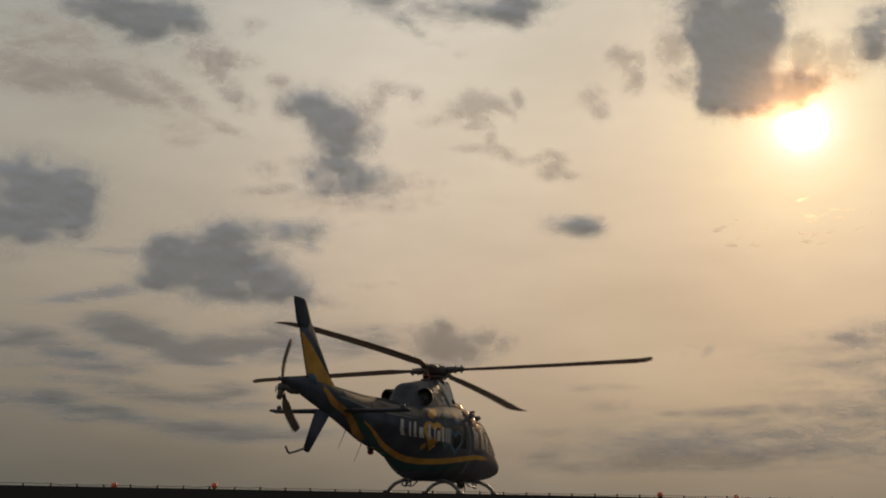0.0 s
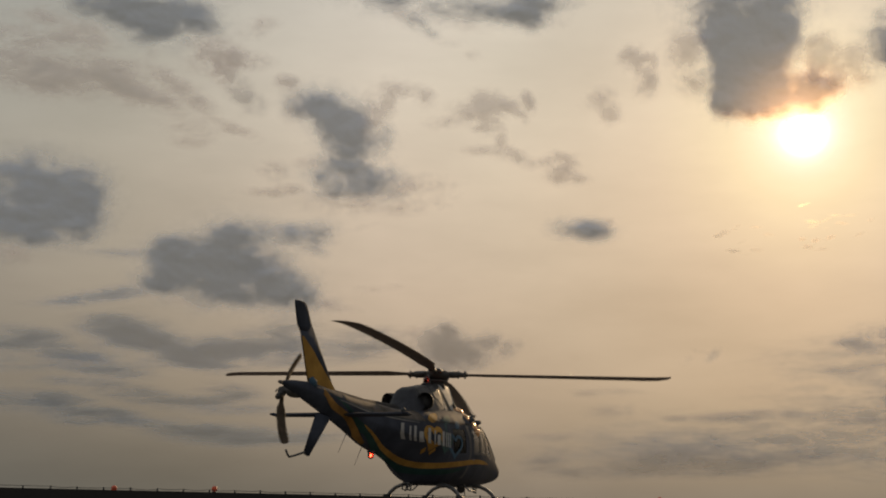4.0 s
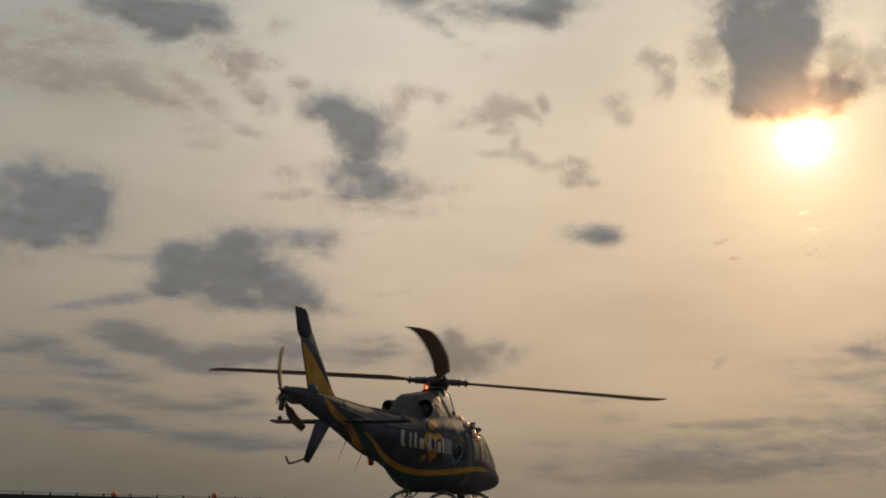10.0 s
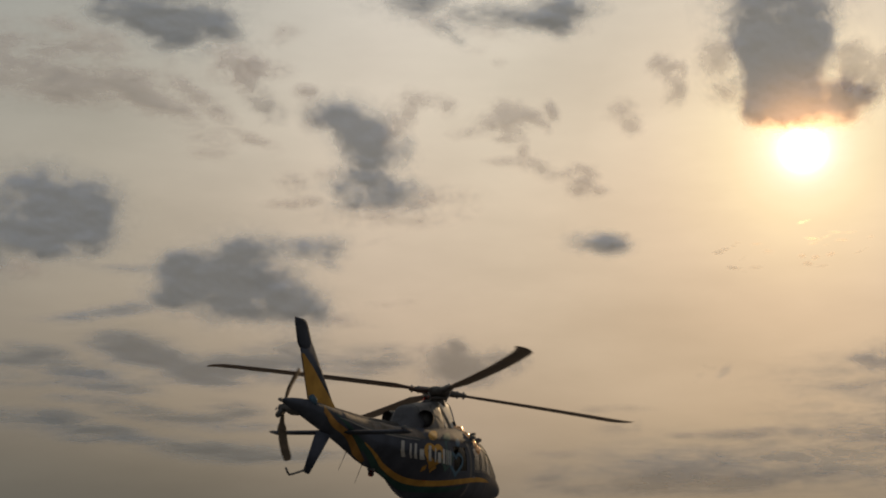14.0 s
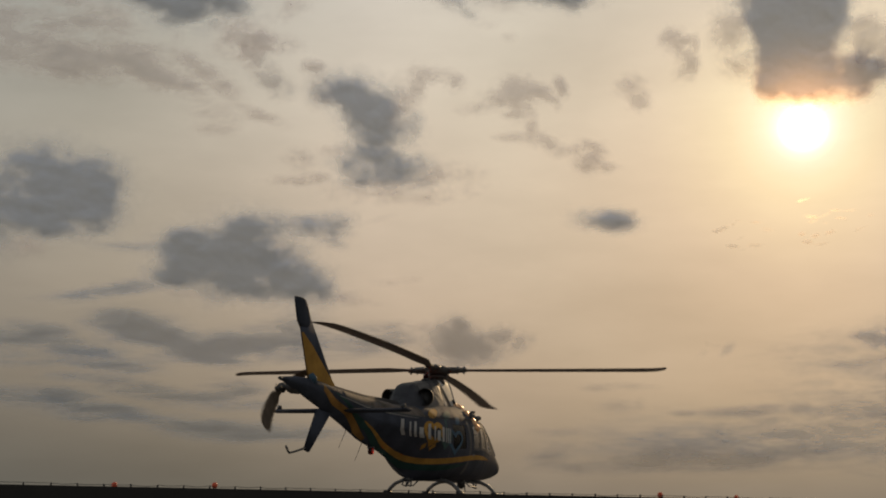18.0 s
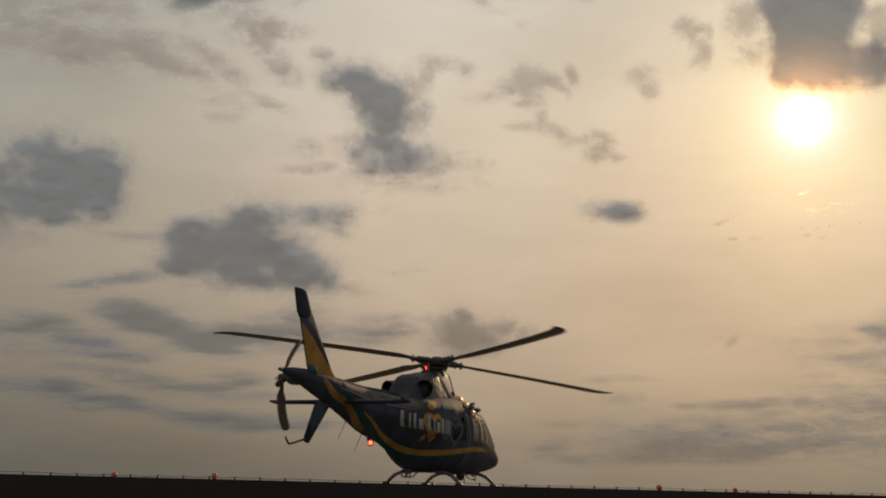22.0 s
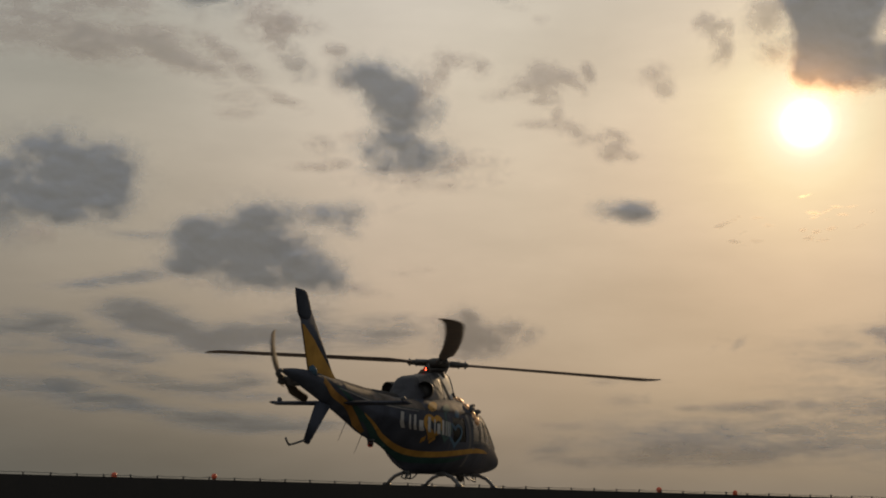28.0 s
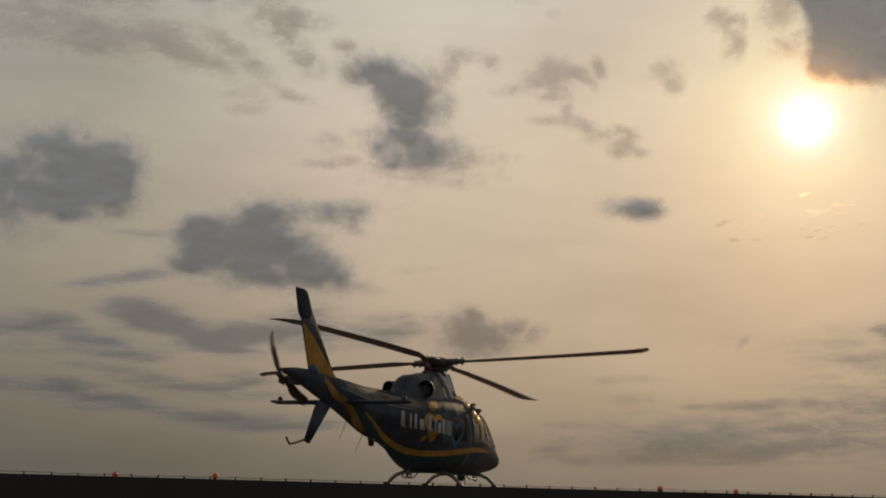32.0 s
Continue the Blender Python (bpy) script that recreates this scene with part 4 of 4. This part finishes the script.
drifting_cloud("broad dark grey cloud with a flat base", -18.06, -1.16, 1.2, VAPOUR,
               [(0, 0, 3.25, 2.23, 0, 1.3), (0.72, 2.24, 2.09, 1.21, -5, 1.1), (-0.98, 2, 1.3, 0.84, 0, 0.95), (-4.46, 1.67, 1.3, 0.84, 0, 1.15), (-3.87, -0.02, 2.32, 1.67, 0, 1.35), (-5.25, -1.51, 1.49, 0.7, -5, 1.15), (-1.22, -1.71, 3.71, 1.21, -8, 1.25), (3.32, -1.55, 2.88, 1.49, -15, 1.25), (5.9, -2.43, 1.95, 0.93, -15, 1), (8.01, -3.1, 1.62, 0.46, -15, 0.6), (3.15, 0.38, 1.39, 0.93, -40, 0.6), (10.12, -3.67, 1.3, 0.32, -3, 0.5), (12.01, -1.95, 1.16, 0.37, 0, 0.4), (14.05, -1.8, 0.93, 0.32, 0, 0.35), (-4.77, -3.04, 1.86, 0.28, -6, 0.4)])
drifting_cloud("small grey puff of cloud", -12.59, 1.24, 1.3, VAPOUR,
               [(0, 0, 1.95, 0.79, -5, 0.95), (1.77, 0.5, 1.21, 0.65, 5, 0.9), (-1.15, 0.22, 1.02, 0.42, -5, 0.6), (1.21, -0.88, 1.3, 0.42, -25, 0.7), (4.71, 0.56, 1.86, 0.28, 15, 0.4)])
drifting_cloud("dark grey cloud with a curling shape", -11.29, 11.91, 1.1, VAPOUR,
               [(0, 0, 1.18, 1.12, -20, 1.13), (-1.08, -0.49, 1.23, 0.71, -30, 0.88), (1.44, -0.95, 1.97, 1.43, -35, 1.23), (2.72, -1.73, 1.67, 1.53, -40, 1.13), (3.75, -0.29, 1.38, 0.77, 0, 0.75), (4.1, -3.04, 1.67, 1.02, -20, 0.95), (5.75, -2.81, 0.69, 1.02, 0, 0.8), (2.34, -3.49, 1.48, 0.92, -30, 0.95), (2.7, -4.9, 1.97, 0.87, -10, 0.95), (-0.23, -4.91, 1.08, 0.56, 0, 0.67), (1.47, -6.27, 1.97, 0.87, -10, 0.83), (4.42, -6.34, 2.56, 1.17, -3, 0.98), (2.22, -7.06, 1.97, 0.66, 0, 0.83), (6.13, -6.77, 0.98, 0.87, 0, 0.68), (4.09, -7.67, 1.97, 0.46, 0, 0.48)])
drifting_cloud("thin torn wisps of cloud", -12.96, 12.04, 1.2, MIST,
               [(0, 0, 0.93, 1.39, 0, 0.76), (6.4, -1.19, 0.84, 1.6, 0, 0.81), (10.67, -7.1, 2.55, 0.85, 5, 0.66), (9.93, -8.75, 3.25, 0.64, 8, 0.62), (4.46, -8.33, 3.25, 0.75, 0, 0.68), (-0.52, 1.83, 0.84, 0.43, 0, 0.81), (7.48, 0.21, 0.74, 1.39, -10, 0.81), (8.75, 1, 1.3, 0.59, 0, 0.74), (10.51, 0.36, 0.84, 0.64, 20, 0.74), (-1.67, -5.62, 1.02, 0.69, 0, 0.76), (-2.19, -7.39, 1.86, 0.37, 0, 0.71), (-0.41, -7.07, 1.16, 0.43, 0, 0.71)])
drifting_cloud("dark cloud high in the sky", -24.42, 19.00, 1.3, VAPOUR,
               [(0, 0, 2.79, 1.58, -5, 1.25), (-2.5, 0.63, 2.32, 1.16, -8, 1), (2.83, -0.2, 2.09, 1.3, 0, 1), (-4.56, 1.27, 2.79, 1.16, -8, 1), (0.57, -1.55, 1.62, 0.56, 0, 0.75), (4.09, -0.93, 1.02, 0.65, 0, 0.7), (-6.65, -0.68, 2.32, 0.6, -10, 0.55), (-9.16, 0.04, 2.79, 0.74, -10, 0.55), (-0.43, -3.03, 0.65, 0.93, 0, 0.4), (-0.43, 2.57, 4.18, 1.39, 0, 1.1)])
drifting_cloud("long slanting wisp of grey cloud", -36.01, 15.27, 1.8, MIST,
               [(0, 0, 4.18, 1.37, -10, 0.77), (3.23, -1.33, 3.71, 1.15, -5, 0.87), (8.15, -1.13, 2.55, 1.15, -20, 0.93), (9.68, -2.34, 2.23, 0.79, -20, 0.97), (11.99, -3.11, 1.76, 0.65, -18, 0.91), (13.12, -1.54, 1.86, 0.65, -25, 0.77), (15.05, -3.19, 1.86, 0.65, -30, 0.75), (7.4, -0.09, 2.79, 0.86, -12, 0.75), (-1.05, 2.38, 4.18, 1.3, -10, 0.71), (15.01, -5.46, 2.32, 0.94, -20, 0.63), (18.85, -5.57, 1.86, 0.58, -20, 0.61), (5.24, 1.89, 2.79, 0.94, -10, 0.71), (-5.39, 0.19, 3.71, 1.8, -8, 0.8), (15.34, -6.69, 1.39, 0.5, 0, 0.65)])
drifting_cloud("slanting wisp of cloud", -19.73, 16.17, 1.2, MIST,
               [(0, 0, 1.58, 0.94, -20, 0.91), (1.69, -0.42, 1.53, 0.72, -15, 0.89), (3.65, -0.8, 1.11, 0.58, 5, 0.8), (1.02, -1.47, 1.44, 0.86, -25, 0.95), (2.44, -2.42, 0.93, 0.58, -40, 0.8), (2.31, -3.46, 1.25, 0.58, -15, 0.93), (0.29, -0.82, 2.09, 1.58, -20, 0.65), (4.27, 2.35, 1.02, 0.65, 0, 0.71), (3.43, 1.7, 1.02, 0.58, 10, 0.67), (3.76, -4.72, 1.16, 0.72, 10, 0.61)])
drifting_cloud("low grey band of cloud", -26.30, -6.61, 2.5, VEIL,
               [(0, 0, 2.47, 0.95, -8, 1.1), (-1.64, 0.53, 1.92, 0.72, -5, 0.75), (2.11, -0.71, 3.18, 0.78, -12, 1.15), (4.73, -1.87, 2.74, 0.67, -12, 1.1), (7.45, -1.54, 3.01, 0.84, 0, 1), (10.63, -1.29, 3.29, 1, 5, 0.9), (12.94, -0.47, 2.08, 1.23, 0, 0.72), (6.17, -2.68, 3.29, 0.45, -3, 0.85), (14.83, -2.18, 3.29, 0.72, 0, 0.6), (18.86, -1.11, 1.75, 0.95, 0, 0.75), (21.21, -0.87, 1.53, 0.89, 0, 0.75), (16.58, -1.26, 2.19, 1, 0, 0.6)])
drifting_cloud("faint low streak of cloud", -28.34, -3.73, 2.8, VEIL,
               [(0, 0, 3.18, 0.45, 8, 0.9), (0.96, 0.55, 2.19, 0.33, 4, 0.7), (-3.63, -0.38, 2.19, 0.33, 3, 0.65), (2.01, 3.6, 2.74, 0.39, 0, 0.52)])
drifting_cloud("faint low veil of cloud", -33.83, -6.88, 3.0, VEIL,
               [(0, 0, 2.19, 0.56, -8, 0.8), (1.22, -1.13, 3.83, 0.67, -10, 0.82), (-2.48, -0.6, 3.29, 0.56, -8, 0.7), (4.95, -2.01, 3.29, 0.45, -5, 0.65), (6.63, -3, 2.47, 0.56, -5, 0.9), (3.71, -3.84, 2.74, 0.39, 0, 0.7), (-0.52, -2.5, 4.93, 0.56, 0, 0.55), (-6.14, -0.72, 3.83, 0.78, -5, 0.7)])
drifting_cloud("low flat bank of grey cloud", -31.40, -12.19, 3.2, VEIL,
               [(0, 0, 2.47, 0.5, -8, 0.9), (2.61, -1.08, 2.74, 0.5, -5, 0.92), (6.89, 0.23, 3.29, 0.45, -6, 0.8), (10.58, 0.02, 3.29, 0.39, 0, 0.7), (4.99, 1.04, 2.74, 0.39, -8, 0.7), (13.75, 0.63, 2.19, 0.61, -5, 0.7), (3.81, -1.76, 4.93, 0.39, 0, 0.65), (13.1, -2.62, 5.48, 0.56, -4, 0.8), (15.46, -3.3, 4.38, 0.45, 0, 0.85), (9.85, -2.37, 3.83, 0.45, -5, 0.7), (13.87, -0.78, 3.83, 0.39, 0, 0.6), (-2.74, -0.38, 4.38, 0.72, -5, 0.55), (20.5, -2.99, 3.29, 0.5, 0, 0.7), (-7.38, 0.27, 4.38, 0.67, -3, 0.6)])
drifting_cloud("low heaped grey cloud", -0.56, -7.90, 1.1, HAZED,
               [(0, 0, 1.72, 1.25, 0, 1.08), (0.55, 1.36, 0.7, 0.79, 0, 1), (-0.76, 0.72, 0.79, 0.79, 0, 0.88), (2.1, -0.44, 1.76, 0.93, 0, 0.98), (3.61, 0.43, 0.93, 0.6, 0, 0.88), (2.78, 0.56, 0.37, 0.37, 0, 0.78), (4.17, 0.8, 0.65, 0.56, 0, 0.83), (5.48, 0.03, 0.79, 0.6, 0, 0.8), (6.23, 0.35, 0.46, 0.37, 0, 0.68), (-2.19, 1.34, 1.02, 0.46, 0, 0.56), (0.59, -1.36, 2.32, 0.6, 0, 0.83)])
drifting_cloud("cloud at the top of the sky", 4.97, 19.36, 1.3, VAPOUR,
               [(0, 0, 2.32, 0.84, 0, 1.05), (1.45, -0.64, 0.84, 0.7, 0, 0.95), (-2.47, 0.2, 2.32, 0.74, 0, 0.85), (-5.19, 0.62, 2.32, 0.93, 0, 0.8), (-4.59, -0.88, 1.86, 0.56, -10, 0.55), (-8.17, -0.69, 1.3, 0.7, -30, 0.78), (-9.15, 0.17, 1.39, 0.93, 0, 0.65), (-7.39, -1.37, 0.84, 0.37, -30, 0.68), (3.43, -0.84, 0.93, 0.6, 0, 0.5), (-6.22, -2.4, 1.62, 0.46, 0, 0.38), (-3.64, -3.51, 0.6, 0.42, 0, 0.48), (-10.16, 1.45, 3.71, 1.16, 0, 0.8), (1.45, 0.99, 2.32, 0.93, 0, 1)])
drifting_cloud("hooked grey wisp of cloud", 2.67, 11.51, 1.1, MIST,
               [(0, 0, 1.23, 1.12, 0, 1.1), (-1.1, -0.18, 1.53, 0.69, 0, 0.89), (1.53, 0.36, 1.23, 0.53, -10, 0.97), (2.49, -0.16, 0.66, 0.37, -20, 0.93), (3.42, 0.72, 0.41, 0.64, 20, 1.15), (-0.09, -1.31, 0.97, 0.43, 0, 0.87), (-2.83, -0.85, 1.53, 0.48, 10, 0.71), (3.2, -0.59, 0.31, 0.53, 0, 0.8), (1.36, -2.27, 0.46, 0.96, 0, 0.67), (2.41, -3.67, 1.28, 0.64, -10, 0.73), (-0.1, -3.33, 1.43, 0.37, 0, 0.69)])
drifting_cloud("small faint wisp of cloud", 8.83, 6.50, 1.2, MIST,
               [(0, 0, 0.95, 0.72, -10, 1.06), (1.22, -0.48, 1, 0.39, 0, 0.79), (-1, 0.88, 1.56, 0.39, 10, 0.76), (0.42, 1.1, 1.11, 0.39, -25, 0.72), (3.93, 5.02, 0.84, 0.95, 0, 0.7), (3.13, 6.19, 1.23, 0.67, 20, 0.66)])
drifting_cloud("small dark lens of cloud", 10.92, 1.86, 1.5, VAPOUR,
               [(0, 0, 1.93, 0.67, -2, 1), (0.41, 0.4, 1.16, 0.5, 0, 0.85), (-0.64, -0.31, 1.35, 0.5, -5, 0.7), (1.34, 0.19, 0.72, 0.45, 0, 0.65), (2.06, 0.63, 0.43, 0.33, 10, 0.45), (-3.07, 1.14, 0.48, 0.78, 0, 0.24), (-1.72, -0.86, 0.48, 0.33, 0, 0.35)])
drifting_cloud("large dark cloud beside the sun", 21.58, 17.07, 1.0, VAPOUR,
               [(0.45, 0, 1.56, 2.39, 0, 1.3), (-0.28, 0.86, 0.97, 1.82, 0, 0.95), (2.58, 0.01, 2.44, 2.87, 0, 1.35), (4.56, 0.24, 1.75, 2.2, 0, 1.2), (5.76, 1.32, 0.83, 1.05, 0, 0.95), (1.35, -2.59, 2.14, 1.82, 0, 1.3), (0.32, -4.81, 0.97, 1.24, 0, 1.15), (2.71, -4.54, 2.14, 1.43, 0, 1.25), (4.83, -3.66, 2.34, 1.63, 0, 1.3), (6.73, -3.82, 1.95, 1.53, 0, 1.25), (8.48, -3.51, 1.46, 0.96, 5, 1.05), (1.85, -5.59, 0.78, 0.57, 0, 0.7), (4.26, -5.49, 1.46, 0.72, 0, 0.9), (6.85, -5.39, 1.27, 0.72, 0, 0.85), (1.98, 3.02, 3.66, 2.39, 0, 1.2), (2.41, 4.95, 3.66, 1.91, 0, 1.1)])
drifting_cloud("ragged scraps of cloud round the dark cloud", 18.70, 16.20, 1.0, MIST,
               [(0, 0, 1.28, 1.28, 0, 0.98), (0.69, 0.95, 0.75, 0.64, 0, 1.02), (0.52, -2.47, 1.07, 0.91, -10, 0.88), (11.43, -0.46, 1.28, 0.96, 20, 0.92), (10.64, -1.24, 0.64, 1.07, 0, 0.96), (11.78, 0.28, 0.69, 0.96, -20, 0.88), (10.8, 1, 0.96, 0.53, 30, 0.8), (12.52, -1.23, 0.85, 0.85, 0, 0.9), (3.51, -4.93, 0.69, 0.48, 0, 0.9), (12.35, -2.02, 0.75, 0.64, 0, 1.02), (5.76, -5.01, 2.14, 0.48, 0, 0.8), (8.45, -5, 2.4, 0.53, 0, 0.8), (14.15, -0.79, 1.6, 1.6, 0, 0.9)])
drifting_cloud("curling torn wisps of cloud", 14.42, 15.74, 1.0, MIST,
               [(0, 0, 0.84, 0.84, 30, 0.88), (0.97, 0.09, 0.67, 0.39, 0, 0.8), (1.82, -0.25, 0.33, 0.67, 0, 0.79), (1.41, -1.73, 0.56, 0.95, 0, 0.9), (0.57, -1.08, 0.45, 0.56, 0, 0.72), (1.05, -2.47, 0.72, 0.61, 20, 0.84)])
drifting_cloud("low grey cloud with a ragged top", 33.15, -7.25, 1.4, HAZED,
               [(0, 0, 1.11, 0.42, 0, 1), (1.06, -0.45, 1.16, 0.6, 0, 0.92), (-1.14, -0.01, 0.65, 0.23, 0, 0.65), (2.46, 0.33, 2.09, 0.93, 0, 0.8)])
drifting_cloud("tiny low grey scrap of cloud", 21.75, -8.36, 1.2, HAZED,
               [(0, 0, 0.6, 0.32, 40, 0.7), (-0.81, 0.31, 0.46, 0.23, 0, 0.3), (-2.09, -0.47, 0.65, 0.32, 30, 0.31), (-1.51, 0.44, 0.46, 0.28, 0, 0.3)])
drifting_cloud("low streak of cloud near the horizon", 24.32, -13.35, 2.5, DIM,
               [(0, 0, 3.18, 0.33, 2, 1), (1.34, 0.28, 1.37, 0.28, 0, 0.95), (3.87, 0.21, 0.88, 0.33, 0, 1.05), (-2.74, -0.15, 1.64, 0.22, 0, 0.8), (-5.26, -0.17, 0.99, 0.22, 0, 0.9), (5.48, 0.17, 1.1, 0.22, 0, 0.65), (10.22, -0.26, 1.64, 0.28, 0, 0.95)])
drifting_cloud("low grey bank near the horizon", 16.05, -17.31, 2.5, DIM,
               [(0, 0, 2.23, 0.66, 0, 0.96), (1.76, 0.7, 2.51, 0.87, 5, 0.81), (5.5, 0.27, 3.34, 0.77, 0, 0.91), (9.18, 0.29, 3.34, 0.71, 3, 0.94), (11.91, 0.54, 2.23, 0.61, 5, 0.81), (14.18, 0.78, 2.23, 0.51, 0, 0.72), (-7.86, 0.18, 1.39, 0.56, 10, 0.81), (-6.99, 0.65, 1.39, 0.46, 0, 0.66), (-4.53, -0.72, 3.9, 0.41, 0, 0.72), (2.84, -0.67, 7.8, 0.36, 0, 0.72), (17, 0.34, 2.79, 0.46, 0, 0.61)])
drifting_cloud("faint bank near the horizon", 11.81, -11.46, 2.5, DIM,
               [(0, 0, 1.1, 0.28, 0, 0.7), (2.19, 0.1, 2.19, 0.28, 0, 0.52), (1.46, -1.59, 1.53, 0.56, 0, 0.52), (3.27, -1.35, 0.44, 0.45, 0, 0.55), (-3.35, -3.82, 2.19, 0.33, 0, 0.52)])
drifting_cloud("grey cloud at the edge of the sky", 35.54, 17.27, 1.2, VAPOUR,
               [(0, 0, 1.49, 1.58, 0, 1.1), (1.47, 0.65, 2.55, 2.09, 0, 1), (-2.07, -3.17, 0.84, 0.46, 0, 0.5)])
# a veil added only to darken the low sky on this side
drifting_cloud("wide thin veil added to dim the sky near the horizon", 28.71, -15.38, 2.5, VEIL,
               [(0, 0, 10.21, 1.76, 0, 0.56), (-10.95, -0.76, 8.36, 1.58, 0, 0.5), (7.96, 2.34, 7.43, 2.32, 0, 0.58), (5.64, 5.97, 6.5, 1.86, 0, 0.48), (9.24, -0.4, 6.96, 2.09, 0, 0.54)])

rnd = random.Random(8)
for label, u0, v0, wide, high, count in (("small bright flecks of high ice cloud", 26.5, 1.2, 4.5, 1.3, 14), ("scattered bright flecks of high ice cloud", 32.0, 2.6, 3.2, 1.6, 12)):
    drifting_cloud(label, u0, v0, 1.6, ICE, [(rnd.uniform(-wide, wide), rnd.uniform(-high, high), rnd.uniform(0.2, 0.6), rnd.uniform(0.07, 0.14), rnd.uniform(-5, 25), rnd.uniform(0.5, 0.95)) for k in range(count)])

# ---- what moves ----
# the main rotor's turn in degrees, second by second: a little over five turns a second
TURNED = [
    (0, 69.6), (1, 1954.4), (2, 3851.5), (3, 5764.5), (6, 11403.9), (7, 13318.2), (8, 15216.0),
    (9, 17088.0), (10, 18999.4), (11, 20909.1), (12, 22828.6), (13, 24755.1), (14, 26671.2), (17, 32376.2),
    (18, 34278.6), (19, 36178.2), (20, 38087.6), (21, 39991.0), (22, 41891.7), (23, 43791.6), (24, 45691.6),
    (25, 47593.0), (28, 53297.9), (29, 55201.5), (30, 57101.9), (31, 59005.2), (32, 60908.4)
]
# the tail rotor's turn in degrees, past any number of half turns
TAIL_TURN = [(0, 69), (1, 92), (2, 58), (3, 101), (6, 93), (7, 114), (8, 89), (9, 84), (10, 55), (11, 37), (12, 106), (13, 167), (14, 101), (17, 126), (18, 137), (19, 153), (20, 68), (21, 78), (22, 90), (23, 109), (24, 124), (25, 137), (28, 24), (29, 22), (30, 27), (31, 29), (32, 9)]


def motions():
    ts = [k / 30 for k in range(961)]
    a = np.interp(ts, [r[0] for r in TURNED], [r[1] for r in TURNED])
    # the disc leans forwards, a little less towards the end
    sideways = np.interp(ts, [0, 14, 17, 20, 24, 28, 32], [-0.15, -0.3, 0.2, -0.2, -0.2, -0.7, -0.5])
    forwards = np.interp(ts, [0, 8, 14, 17, 20, 24, 28, 32], [5.6, 5.9, 5.7, 5.0, 4.8, 4.3, 3.8, 4.6])
    walk(ROTOR_HEAD, [(t, pose(*HUB, p, q, 0) @ pose(0, 0, 0, 0, 0, x)) for t, x, p, q in zip(ts, a, sideways, forwards)])
    # the tail rotor goes 28 times round in a second: its driven hub and the blades on it each take one half of that
    fine = [k / 60 for k in range(-2, 1923)]
    whole = []
    for t, x in TAIL_TURN:
        if whole:
            guess = whole[-1][1] - 10260 * (t - whole[-1][0])
            x += 180 * round((guess - x) / 180)
        whole.append((t, x))
    whole.insert(0, (-1, whole[0][1] + 10260)), whole.append((33, whole[-1][1] - 10260))
    a = np.interp(fine, [r[0] for r in whole], [r[1] / 2 for r in whole])
    late = 0.004  # so that of two rows the later one falls on a whole step
    walk(TAIL_HEAD, [(t + late, pose(*TAIL_HUB, 0, x + 45, 0)) for t, x in zip(fine, a)])
    for blade in TAIL_BLADES:
        walk(blade, [(t + late, pose(0, 0, 0, 0, x - 45, 0)) for t, x in zip(fine, a)])
    # the beacons turn once in a little more than a second, each with its own beat
    for head, first, period in ((TOP_LAMP, 0.55, 1.063), (BELLY_LAMP, 0.67, 1.067)):
        walk(head, [(t, pose(0, 0, 0, 0, 0, 203 + 360 * (t - first) / period)) for t in [0.2 * k for k in range(161)]])
    for ob, origin, drift in CLOUDS:
        walk(ob, [(0, Matrix.Translation(origin)), (16, Matrix.Translation(origin + drift * 16)), (32, Matrix.Translation(origin + drift * 32))])


motions()
